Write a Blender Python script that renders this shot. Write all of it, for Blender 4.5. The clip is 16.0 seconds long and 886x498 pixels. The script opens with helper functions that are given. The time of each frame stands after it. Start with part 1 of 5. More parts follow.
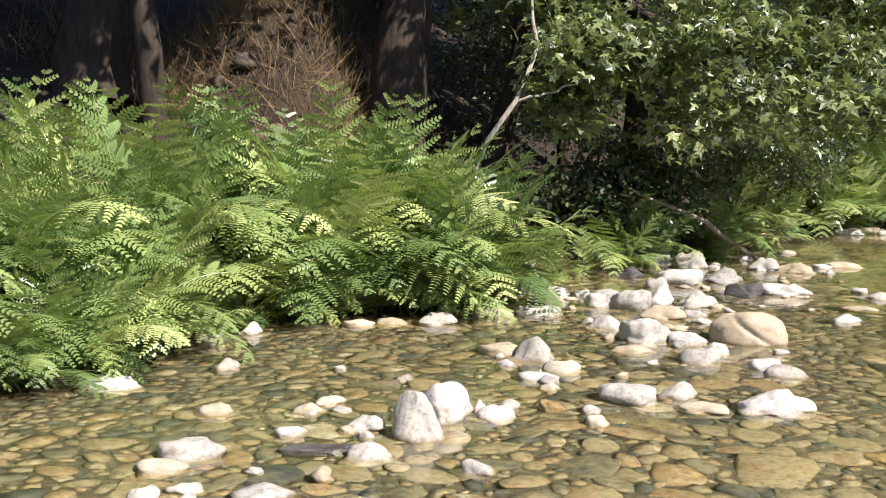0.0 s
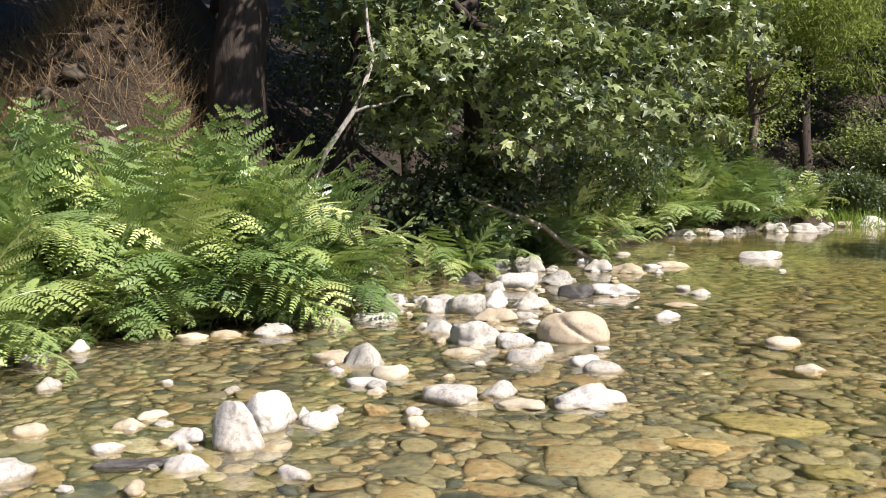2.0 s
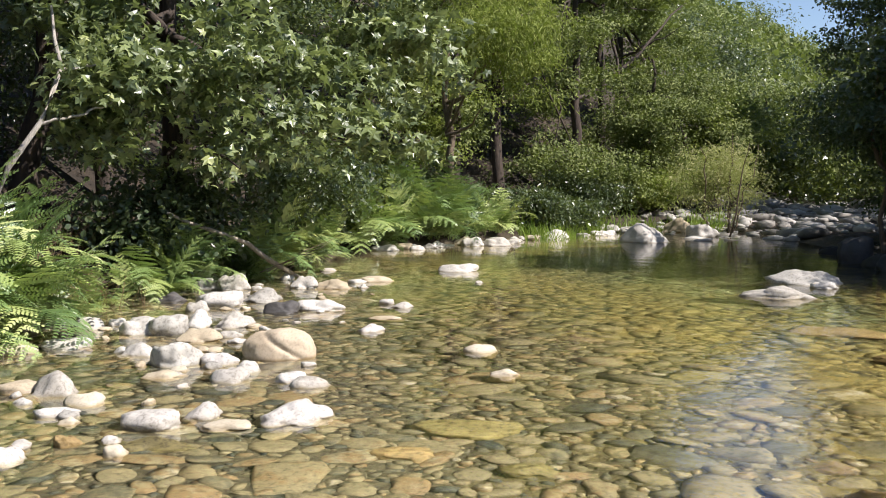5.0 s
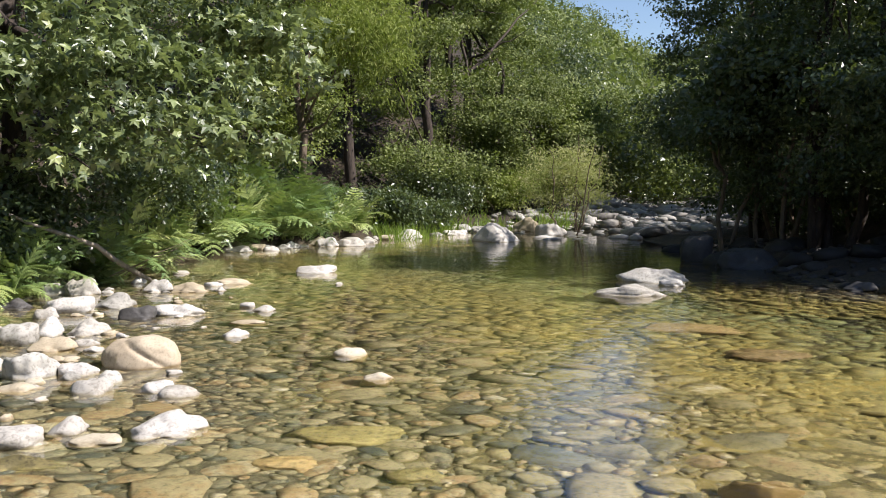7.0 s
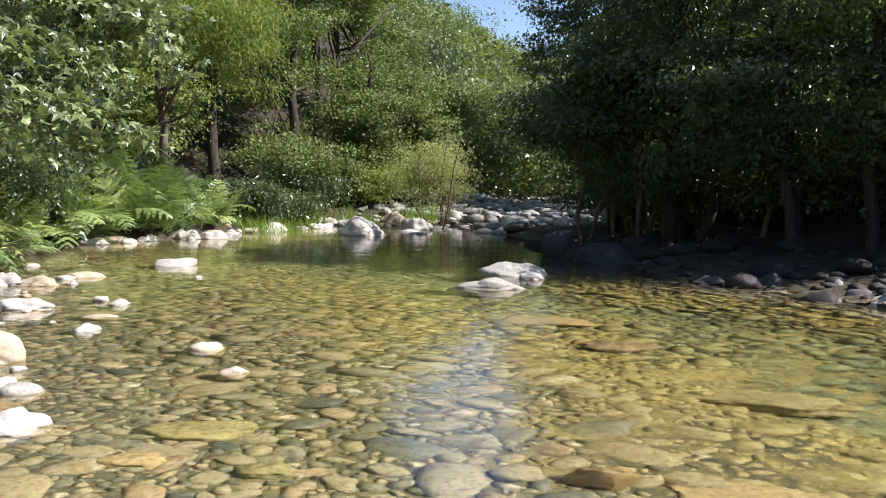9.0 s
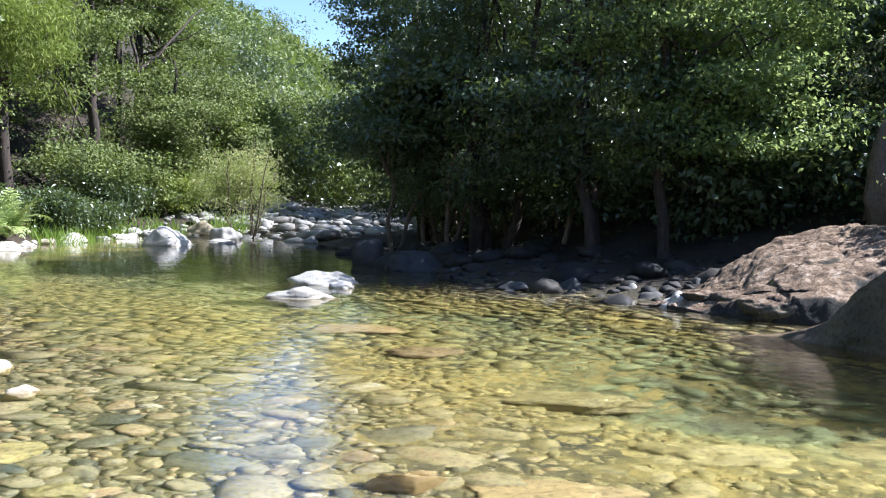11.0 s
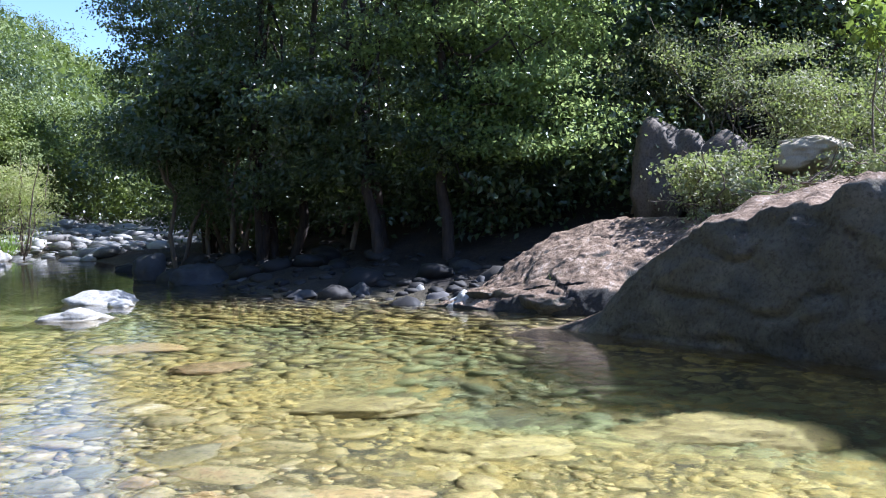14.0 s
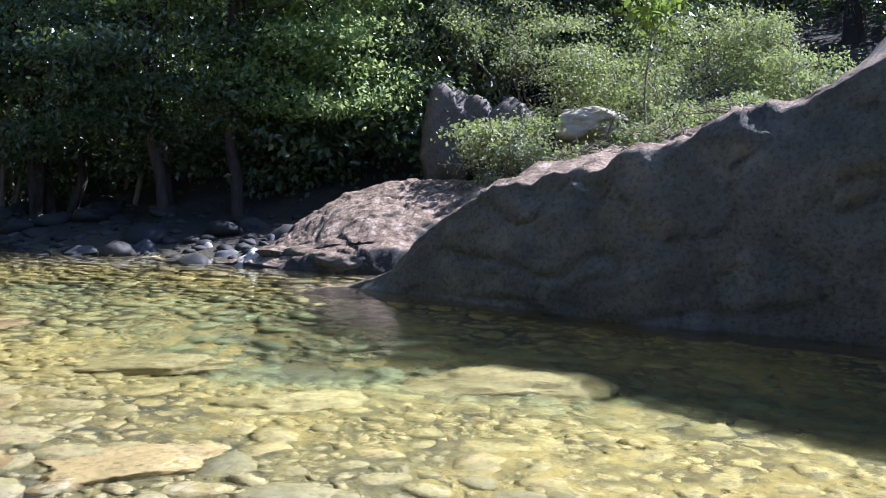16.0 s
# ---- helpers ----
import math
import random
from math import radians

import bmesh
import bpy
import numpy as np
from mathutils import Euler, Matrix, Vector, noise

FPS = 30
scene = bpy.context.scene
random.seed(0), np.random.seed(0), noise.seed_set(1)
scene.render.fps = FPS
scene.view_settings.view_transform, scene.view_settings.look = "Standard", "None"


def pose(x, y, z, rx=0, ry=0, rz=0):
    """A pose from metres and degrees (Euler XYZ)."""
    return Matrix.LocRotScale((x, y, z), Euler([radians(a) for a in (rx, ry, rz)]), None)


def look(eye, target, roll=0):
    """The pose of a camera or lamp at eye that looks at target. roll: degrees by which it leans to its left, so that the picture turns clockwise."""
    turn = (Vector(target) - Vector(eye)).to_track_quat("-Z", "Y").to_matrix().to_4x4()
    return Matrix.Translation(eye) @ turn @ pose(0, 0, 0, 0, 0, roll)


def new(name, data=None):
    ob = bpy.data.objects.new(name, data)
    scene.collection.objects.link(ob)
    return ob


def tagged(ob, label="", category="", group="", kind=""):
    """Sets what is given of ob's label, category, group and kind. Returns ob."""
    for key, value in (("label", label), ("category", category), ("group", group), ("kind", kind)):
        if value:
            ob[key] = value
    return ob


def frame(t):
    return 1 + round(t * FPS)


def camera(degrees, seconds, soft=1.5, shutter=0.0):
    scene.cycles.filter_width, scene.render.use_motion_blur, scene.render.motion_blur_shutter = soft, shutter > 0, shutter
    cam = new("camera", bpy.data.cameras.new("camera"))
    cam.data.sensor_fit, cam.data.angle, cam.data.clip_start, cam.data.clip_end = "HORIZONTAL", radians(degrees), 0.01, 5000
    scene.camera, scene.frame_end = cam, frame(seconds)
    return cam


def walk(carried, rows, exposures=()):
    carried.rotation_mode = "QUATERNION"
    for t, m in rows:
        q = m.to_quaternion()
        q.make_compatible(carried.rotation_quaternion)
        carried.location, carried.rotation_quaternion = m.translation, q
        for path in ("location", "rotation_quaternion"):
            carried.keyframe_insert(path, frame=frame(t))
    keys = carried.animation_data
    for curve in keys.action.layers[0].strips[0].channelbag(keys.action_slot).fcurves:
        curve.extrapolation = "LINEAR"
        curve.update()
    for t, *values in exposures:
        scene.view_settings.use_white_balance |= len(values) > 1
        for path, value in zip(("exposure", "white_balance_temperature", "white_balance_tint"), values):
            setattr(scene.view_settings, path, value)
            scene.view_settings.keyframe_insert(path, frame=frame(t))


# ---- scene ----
cam = camera(47.0, 16.0, soft=1.0)
PATH = [
    (0, (0.395, -0.252, 1.321), (0.296, 1.736, 1.129), 0.9),
    (0.5, (0.463, -0.283, 1.318), (0.42, 1.708, 1.13), 0.3),
    (1, (0.513, -0.316, 1.324), (0.553, 1.676, 1.144), 0.3),
    (1.5, (0.571, -0.339, 1.325), (0.678, 1.65, 1.143), 0.2),
    (2, (0.612, -0.361, 1.321), (0.784, 1.624, 1.15), -0.0),
    (2.5, (0.634, -0.376, 1.306), (0.906, 1.599, 1.139), 0.2),
    (3, (0.641, -0.381, 1.303), (0.992, 1.582, 1.148), 0.3),
    (3.5, (0.651, -0.391, 1.3), (1.096, 1.553, 1.153), 0.7),
    (4, (0.667, -0.388, 1.294), (1.191, 1.537, 1.153), 0.6),
    (4.5, (0.667, -0.384, 1.298), (1.283, 1.513, 1.155), 0.5),
    (5, (0.632, -0.349, 1.308), (1.359, 1.509, 1.172), 0.1),
    (7.5, (0.476, -0.233, 1.34), (1.528, 1.462, 1.189), 0.8),
    (8, (0.503, -0.269, 1.347), (1.611, 1.389, 1.187), 1.2),
    (8.5, (0.5, -0.297, 1.342), (1.658, 1.327, 1.197), 1.0),
    (9, (0.532, -0.299, 1.331), (1.744, 1.285, 1.185), 1.1),
    (9.5, (0.534, -0.297, 1.334), (1.868, 1.187, 1.196), 1.3),
    (10, (0.525, -0.28, 1.331), (1.954, 1.113, 1.197), 1.4),
    (12.5, (0.68, -0.506, 1.33), (2.203, 0.786, 1.222), 0.9),
    (13, (0.691, -0.504, 1.337), (2.271, 0.717, 1.232), 0.5),
    (13.5, (0.671, -0.454, 1.34), (2.315, 0.679, 1.234), -0.5),
    (14, (0.64, -0.408, 1.334), (2.36, 0.608, 1.224), -1.0),
    (14.5, (0.607, -0.372, 1.334), (2.385, 0.536, 1.214), -1.1),
    (15, (0.571, -0.434, 1.354), (2.383, 0.401, 1.214), -0.2),
    (15.5, (0.539, -0.372, 1.329), (2.394, 0.36, 1.179), 0.4),
    (16, (0.528, -0.397, 1.323), (2.416, 0.237, 1.136), 0.9),
]
EXPOSURES = [(0.0, 0.76, 6500, 18), (8.0, 0.7, 6250, 17), (8.7, 0.8, 6200, 17), (9.5, 1.13, 5850, 16), (10.2, 1.3, 5650, 15), (12.5, 1.4, 5200, 17), (16.0, 1.45, 5100, 21)]
walk(cam, [(t, look(eye, target, roll)) for t, eye, target, roll in PATH], EXPOSURES)

# ---- daylight ----
SUN_AZ, SUN_EL = 132.0, 47.0
world = bpy.data.worlds.new("sky")
scene.world = world
world.use_nodes = True
wt = world.node_tree
sky = wt.nodes.new("ShaderNodeTexSky")
sky.sky_type = "NISHITA"
sky.sun_disc = False
sky.sun_elevation = radians(SUN_EL)
sky.sun_rotation = radians(SUN_AZ)
sky.altitude = 300
sky.dust_density = 0.2
sky.ozone_density = 2.0
wt.nodes["Background"].inputs["Strength"].default_value = 0.085
wt.links.new(sky.outputs[0], wt.nodes["Background"].inputs[0])
sun = new("sun", bpy.data.lights.new("sun", "SUN"))
sun.data.energy = 5.0
sun.data.angle = radians(0.5)
sun.data.color = (1.0, 0.95, 0.86)
SUN_DIR = Vector((math.sin(radians(SUN_AZ)) * math.cos(radians(SUN_EL)),
                  math.cos(radians(SUN_AZ)) * math.cos(radians(SUN_EL)), math.sin(radians(SUN_EL))))
sun.matrix_world = look(SUN_DIR * 60, (0, 0, 0))


# ---- materials ----
def node(nt, kind, at=None, **sets):
    n = nt.nodes.new(kind)
    for key, value in sets.items():
        n.inputs[key].default_value = value
    return n


def ramp(nt, stops):
    r = nt.nodes.new("ShaderNodeValToRGB")
    els = r.color_ramp.elements
    while len(els) < len(stops):
        els.new(0.5)
    for e, (p, c) in zip(els, stops):
        e.position, e.color = p, (*c, 1)
    return r


def start(name, rough=0.7):
    m = bpy.data.materials.new(name)
    m.use_nodes = True
    nt = m.node_tree
    p = nt.nodes["Principled BSDF"]
    p.inputs["Roughness"].default_value = rough
    return m, nt, p


def math_node(nt, op, a, b=None):
    n = nt.nodes.new("ShaderNodeMath")
    n.operation = op
    for i, v in enumerate((a, b)):
        if v is None:
            continue
        if isinstance(v, (int, float)):
            n.inputs[i].default_value = v
        else:
            nt.links.new(v, n.inputs[i])
    return n.outputs[0]


def mixed(nt, fac, a, b, blend="MIX"):
    n = nt.nodes.new("ShaderNodeMix")
    n.data_type, n.blend_type = "RGBA", blend
    for i, v in ((0, fac), (6, a), (7, b)):
        if isinstance(v, (int, float)):
            n.inputs[i].default_value = v
        elif isinstance(v, tuple):
            n.inputs[i].default_value = (*v, 1)
        else:
            nt.links.new(v, n.inputs[i])
    return n.outputs[2]


def stone(name, stops, speck=60.0, mottle=5.0, bump=0.25, rough=0.75, wet=True, island=False, speck_mix=0.35, algae=None):
    """Weathered rock: tone per stone, mottling, crystals and a wet band at the waterline."""
    m, nt, p = start(name, rough)
    geo = nt.nodes.new("ShaderNodeNewGeometry")
    if island:
        rnd = geo.outputs["Random Per Island"]
    else:
        rnd = nt.nodes.new("ShaderNodeObjectInfo").outputs["Random"]
    shift = nt.nodes.new("ShaderNodeVectorMath")
    shift.operation = "ADD"
    comb = nt.nodes.new("ShaderNodeCombineXYZ")
    nt.links.new(math_node(nt, "MULTIPLY", rnd, 40.0), comb.inputs[0])
    nt.links.new(geo.outputs["Position"], shift.inputs[0])
    nt.links.new(comb.outputs[0], shift.inputs[1])
    big = node(nt, "ShaderNodeTexNoise", Scale=mottle, Detail=6.0, Roughness=0.65)
    fine = node(nt, "ShaderNodeTexNoise", Scale=speck, Detail=4.0, Roughness=0.7)
    for n in (big, fine):
        nt.links.new(shift.outputs[0], n.inputs["Vector"])
    tone = ramp(nt, stops)
    fac = math_node(nt, "ADD", math_node(nt, "MULTIPLY", rnd, 0.75), math_node(nt, "MULTIPLY", math_node(nt, "SUBTRACT", big.outputs[0], 0.5), 0.9))
    nt.links.new(math_node(nt, "ADD", fac, 0.1), tone.inputs[0])
    sp = ramp(nt, [(0.36, (0.35, 0.33, 0.3)), (0.5, (1, 1, 1)), (0.7, (1.15, 1.14, 1.12))])
    nt.links.new(fine.outputs[0], sp.inputs[0])
    col = mixed(nt, speck_mix, tone.outputs[0], sp.outputs[0], "MULTIPLY")
    if island and not wet:
        # yellow algae film over the stones of the pool
        sep = nt.nodes.new("ShaderNodeSeparateXYZ")
        nt.links.new(geo.outputs["Position"], sep.inputs[0])
        patch = ramp(nt, [(0.34, (0.32, 0.34, 0.3)), (0.5, (0.95, 0.95, 0.95)), (0.68, (1.28, 1.24, 1.12))])
        nt.links.new(big.outputs[0], patch.inputs[0])
        film = nt.nodes.new("ShaderNodeMapRange")
        film.inputs[1].default_value, film.inputs[2].default_value, film.inputs[3].default_value, film.inputs[4].default_value = -0.34, -0.17, 0.93, 0.0
        nt.links.new(math_node(nt, "ADD", sep.outputs[2], math_node(nt, "MULTIPLY", math_node(nt, "SUBTRACT", big.outputs[0], 0.5), 0.5)), film.inputs[0])
        col = mixed(nt, film.outputs[0], col, mixed(nt, 0.9, mixed(nt, 1.0, (0.25, 0.198, 0.052), patch.outputs[0], "MULTIPLY"), sp.outputs[0], "MULTIPLY"))
        # green in the deep hole: the water's tint put into the stones
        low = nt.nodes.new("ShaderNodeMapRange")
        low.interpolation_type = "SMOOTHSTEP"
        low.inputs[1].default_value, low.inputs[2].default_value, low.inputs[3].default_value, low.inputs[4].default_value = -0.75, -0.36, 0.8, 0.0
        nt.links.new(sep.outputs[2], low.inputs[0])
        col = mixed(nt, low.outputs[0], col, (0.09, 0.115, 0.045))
        # darkest step: the slab's shadow on the water, put into the bed's colour
        silt_or_shade = nt.nodes.new("ShaderNodeMapRange")
        silt_or_shade.inputs[1].default_value, silt_or_shade.inputs[2].default_value, silt_or_shade.inputs[3].default_value, silt_or_shade.inputs[4].default_value = -1.2, -0.75, 0.9, 0.0
        nt.links.new(sep.outputs[2], silt_or_shade.inputs[0])
        col = mixed(nt, silt_or_shade.outputs[0], col, (0.022, 0.024, 0.014))
    if wet:
        sep = nt.nodes.new("ShaderNodeSeparateXYZ")
        nt.links.new(geo.outputs["Position"], sep.inputs[0])
        edge = nt.nodes.new("ShaderNodeMapRange")
        edge.interpolation_type = "SMOOTHSTEP"
        zed = math_node(nt, "ADD", sep.outputs[2], math_node(nt, "MULTIPLY", math_node(nt, "SUBTRACT", big.outputs[0], 0.5), 0.06))
        nt.links.new(zed, edge.inputs[0])
        edge.inputs[1].default_value, edge.inputs[2].default_value = -0.02, 0.025
        edge.inputs[3].default_value, edge.inputs[4].default_value = 1.0, 0.0
        damp = mixed(nt, 1.0, col, algae or (0.42, 0.36, 0.22), "MULTIPLY")
        col = mixed(nt, edge.outputs[0], col, damp)
        nt.links.new(math_node(nt, "SUBTRACT", rough, math_node(nt, "MULTIPLY", edge.outputs[0], 0.4)), p.inputs["Roughness"])
    nt.links.new(col, p.inputs["Base Color"])
    bp = node(nt, "ShaderNodeBump", Strength=bump, Distance=0.012)
    nt.links.new(math_node(nt, "ADD", big.outputs[0], math_node(nt, "MULTIPLY", fine.outputs[0], 0.35)), bp.inputs["Height"])
    nt.links.new(bp.outputs[0], p.inputs["Normal"])
    return m


def leaf(name, stops, rough=0.42, through_light=0.35, glow=(0.5, 0.7, 0.08), whole=False, spec=0.5, vary=0.65):
    """Leaf: tone varies leaf by leaf (or frond by frond), light shines through the blade."""
    m, nt, p = start(name, rough)
    p.inputs["Specular IOR Level"].default_value = spec
    geo = nt.nodes.new("ShaderNodeNewGeometry")
    rnd = nt.nodes.new("ShaderNodeObjectInfo").outputs["Random"] if whole else geo.outputs["Random Per Island"]
    n = node(nt, "ShaderNodeTexNoise", Scale=1.1 if vary > 0.5 else 2.2, Detail=3.0)
    nt.links.new(geo.outputs["Position"], n.inputs["Vector"])
    tone = ramp(nt, stops)
    nt.links.new(math_node(nt, "ADD", math_node(nt, "MULTIPLY", rnd, vary), math_node(nt, "MULTIPLY", math_node(nt, "SUBTRACT", n.outputs[0], 0.3), 1.45 - vary)), tone.inputs[0])
    nt.links.new(tone.outputs[0], p.inputs["Base Color"])
    tr = nt.nodes.new("ShaderNodeBsdfTranslucent")
    nt.links.new(mixed(nt, 0.5, tone.outputs[0], glow), tr.inputs[0])
    mix = nt.nodes.new("ShaderNodeMixShader")
    mix.inputs[0].default_value = through_light
    nt.links.new(p.outputs[0], mix.inputs[1])
    nt.links.new(tr.outputs[0], mix.inputs[2])
    nt.links.new(mix.outputs[0], nt.nodes["Material Output"].inputs[0])
    return m


def bark(name, dark, light, scale=6.0):
    m, nt, p = start(name, 0.85)
    geo = nt.nodes.new("ShaderNodeNewGeometry")
    mp = nt.nodes.new("ShaderNodeMapping")
    mp.inputs["Scale"].default_value = (scale, scale, scale * 0.2)
    nt.links.new(geo.outputs["Position"], mp.inputs[0])
    n = node(nt, "ShaderNodeTexNoise", Scale=3.0, Detail=7.0, Roughness=0.7)
    nt.links.new(mp.outputs[0], n.inputs["Vector"])
    tone = ramp(nt, [(0.3, dark), (0.68, light)])
    nt.links.new(n.outputs[0], tone.inputs[0])
    nt.links.new(tone.outputs[0], p.inputs["Base Color"])
    bp = node(nt, "ShaderNodeBump", Strength=0.7, Distance=0.03)
    nt.links.new(n.outputs[0], bp.inputs["Height"])
    nt.links.new(bp.outputs[0], p.inputs["Normal"])
    return m


WHITE = stone("bleached_granite", [(0.0, (0.38, 0.35, 0.29)), (0.5, (0.52, 0.49, 0.44)), (1.0, (0.64, 0.61, 0.55))], speck=45, speck_mix=0.55, bump=0.6)
TAN = stone("tan_granite", [(0.0, (0.36, 0.29, 0.19)), (0.5, (0.48, 0.41, 0.29)), (1.0, (0.58, 0.52, 0.4))])
GREY = stone("grey_granite", [(0.0, (0.24, 0.23, 0.2)), (0.5, (0.4, 0.38, 0.33)), (1.0, (0.55, 0.53, 0.47))], speck=38, speck_mix=0.6)
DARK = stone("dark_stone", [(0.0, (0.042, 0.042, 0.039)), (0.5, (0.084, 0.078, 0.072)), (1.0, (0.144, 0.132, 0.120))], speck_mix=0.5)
PINK = stone("pink_gravelly_stone", [(0.0, (0.09, 0.06, 0.022)), (0.5, (0.2, 0.14, 0.05)), (1.0, (0.3, 0.225, 0.1))], mottle=9, speck=24, speck_mix=0.9, bump=1.0, wet=False)
HILL = stone("hillside_granite", [(0.0, (0.06, 0.046, 0.03)), (0.5, (0.13, 0.1, 0.066)), (1.0, (0.26, 0.21, 0.145))], mottle=3.0, speck=30, speck_mix=0.7, bump=1.0, wet=False)
BROWN = stone("buff_granite", [(0.0, (0.35, 0.26, 0.16)), (0.5, (0.45, 0.36, 0.245)), (1.0, (0.55, 0.48, 0.36))], mottle=3.5)
ORANGE = stone("rust_stone", [(0.0, (0.13, 0.088, 0.035)), (0.5, (0.235, 0.16, 0.06)), (1.0, (0.33, 0.24, 0.1))], wet=False, mottle=7, speck=28, speck_mix=0.75, bump=0.8)
OLIVE = stone("algae_stone", [(0.0, (0.075, 0.062, 0.022)), (0.4, (0.165, 0.134, 0.045)), (0.7, (0.25, 0.205, 0.07)), (1.0, (0.35, 0.295, 0.12))], wet=False, mottle=7, speck=26, speck_mix=0.9, bump=1.0)
COBBLE_STOPS = [(0.0, (0.02, 0.026, 0.021)), (0.16, (0.06, 0.062, 0.042)), (0.35, (0.155, 0.131, 0.068)), (0.6, (0.211, 0.174, 0.090)),
                (0.74, (0.189, 0.122, 0.050)), (0.86, (0.249, 0.213, 0.122)), (1.0, (0.378, 0.339, 0.252))]
COBBLE = stone("river_cobble", COBBLE_STOPS, mottle=8, speck=30, wet=False, speck_mix=0.85, bump=1.0)
COBBLE_ISLAND = stone("river_cobble_bed", COBBLE_STOPS, mottle=8, speck=30, wet=False, island=True, speck_mix=0.85, bump=1.0)
# shade under the alders is put into these near-black tones
DARK_ISLAND = stone("shaded_cobble", [(0.0, (0.012, 0.012, 0.012)), (0.5, (0.03, 0.026, 0.021)), (0.9, (0.055, 0.048, 0.038)), (1.0, (0.1, 0.095, 0.08))], wet=False, island=True)
SHORE_ISLAND = stone("shore_cobble", [(0.0, (0.12, 0.11, 0.095)), (0.5, (0.34, 0.32, 0.28)), (1.0, (0.56, 0.54, 0.5))], wet=True, island=True)

# shaded granite: faces dark with lichen and with their shade put into the tone, dry needles and dust lying where it is
# flat enough to hold them
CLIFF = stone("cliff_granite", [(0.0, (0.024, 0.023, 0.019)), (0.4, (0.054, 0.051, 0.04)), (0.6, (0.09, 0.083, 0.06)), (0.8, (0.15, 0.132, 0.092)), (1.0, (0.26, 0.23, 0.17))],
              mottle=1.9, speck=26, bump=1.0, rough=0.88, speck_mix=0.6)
nt = CLIFF.node_tree
p = nt.nodes["Principled BSDF"]
plain = p.inputs["Base Color"].links[0].from_socket
geo = nt.nodes.new("ShaderNodeNewGeometry")
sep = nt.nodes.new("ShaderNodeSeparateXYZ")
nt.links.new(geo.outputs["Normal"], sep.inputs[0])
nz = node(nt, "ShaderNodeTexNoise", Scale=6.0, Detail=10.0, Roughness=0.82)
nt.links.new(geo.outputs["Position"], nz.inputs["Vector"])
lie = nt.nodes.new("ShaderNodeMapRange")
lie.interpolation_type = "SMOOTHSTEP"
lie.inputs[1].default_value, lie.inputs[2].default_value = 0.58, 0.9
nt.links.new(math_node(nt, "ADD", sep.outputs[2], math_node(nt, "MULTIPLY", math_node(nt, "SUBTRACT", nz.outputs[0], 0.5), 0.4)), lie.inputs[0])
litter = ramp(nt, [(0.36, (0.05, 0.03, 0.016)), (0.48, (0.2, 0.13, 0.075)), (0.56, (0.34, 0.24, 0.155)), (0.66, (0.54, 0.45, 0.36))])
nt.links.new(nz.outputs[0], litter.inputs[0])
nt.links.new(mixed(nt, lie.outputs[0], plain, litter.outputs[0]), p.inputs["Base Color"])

# coarse weathered grain on the big rocks
grain = node(nt, "ShaderNodeTexNoise", Scale=7.0, Detail=9.0, Roughness=0.72)
nt.links.new(geo.outputs["Position"], grain.inputs["Vector"])
coarse = node(nt, "ShaderNodeBump", Strength=1.0, Distance=0.06)
nt.links.new(grain.outputs[0], coarse.inputs["Height"])
nt.links.new(p.inputs["Normal"].links[0].from_socket, coarse.inputs["Normal"])
nt.links.new(coarse.outputs[0], p.inputs["Normal"])

FERN = leaf("fern_green", [(0.0, (0.07, 0.125, 0.042)), (0.35, (0.18, 0.275, 0.09)), (0.7, (0.4, 0.48, 0.16)), (1.0, (0.64, 0.66, 0.3))], 0.36, 0.2, whole=True, spec=0.8)
SYCAMORE = leaf("sycamore_leaf", [(0.0, (0.055, 0.08, 0.042)), (0.45, (0.135, 0.175, 0.068)), (0.8, (0.27, 0.33, 0.12)), (1.0, (0.5, 0.52, 0.22))], 0.4, 0.24, glow=(0.45, 0.58, 0.14), spec=1.0)
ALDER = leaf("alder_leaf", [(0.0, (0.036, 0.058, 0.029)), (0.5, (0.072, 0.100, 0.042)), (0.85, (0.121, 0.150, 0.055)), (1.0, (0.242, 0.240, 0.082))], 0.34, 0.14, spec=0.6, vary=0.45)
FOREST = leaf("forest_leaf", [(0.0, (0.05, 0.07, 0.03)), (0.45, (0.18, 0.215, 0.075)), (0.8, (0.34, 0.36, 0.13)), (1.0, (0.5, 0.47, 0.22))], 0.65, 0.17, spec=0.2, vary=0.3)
# alder leaf again, with sunlight put into its brighter colour
ALDER_LIT = leaf("sunlit_alder_leaf", [(0.0, (0.06, 0.095, 0.03)), (0.5, (0.15, 0.22, 0.06)), (0.85, (0.28, 0.36, 0.1)), (1.0, (0.46, 0.5, 0.16))], 0.32, 0.55, glow=(0.62, 0.72, 0.25), spec=0.7)
BRIGHT = leaf("elder_leaf", [(0.0, (0.115, 0.150, 0.034)), (0.5, (0.230, 0.270, 0.061)), (1.0, (0.380, 0.380, 0.121))], 0.62, 0.28, spec=0.25, vary=0.35)
BRAMBLE = leaf("bramble_leaf", [(0.0, (0.14, 0.14, 0.065)), (0.5, (0.3, 0.285, 0.155)), (1.0, (0.55, 0.5, 0.32))], 0.62, 0.3, spec=0.3)
FEATHER = leaf("feathery_leaf", [(0.0, (0.3, 0.29, 0.13)), (0.6, (0.45, 0.43, 0.21)), (1.0, (0.58, 0.55, 0.32))], 0.6, 0.42)
GRASS = leaf("grass_blade", [(0.0, (0.1, 0.19, 0.025)), (0.6, (0.2, 0.29, 0.05)), (1.0, (0.32, 0.36, 0.1))], 0.5, 0.35)
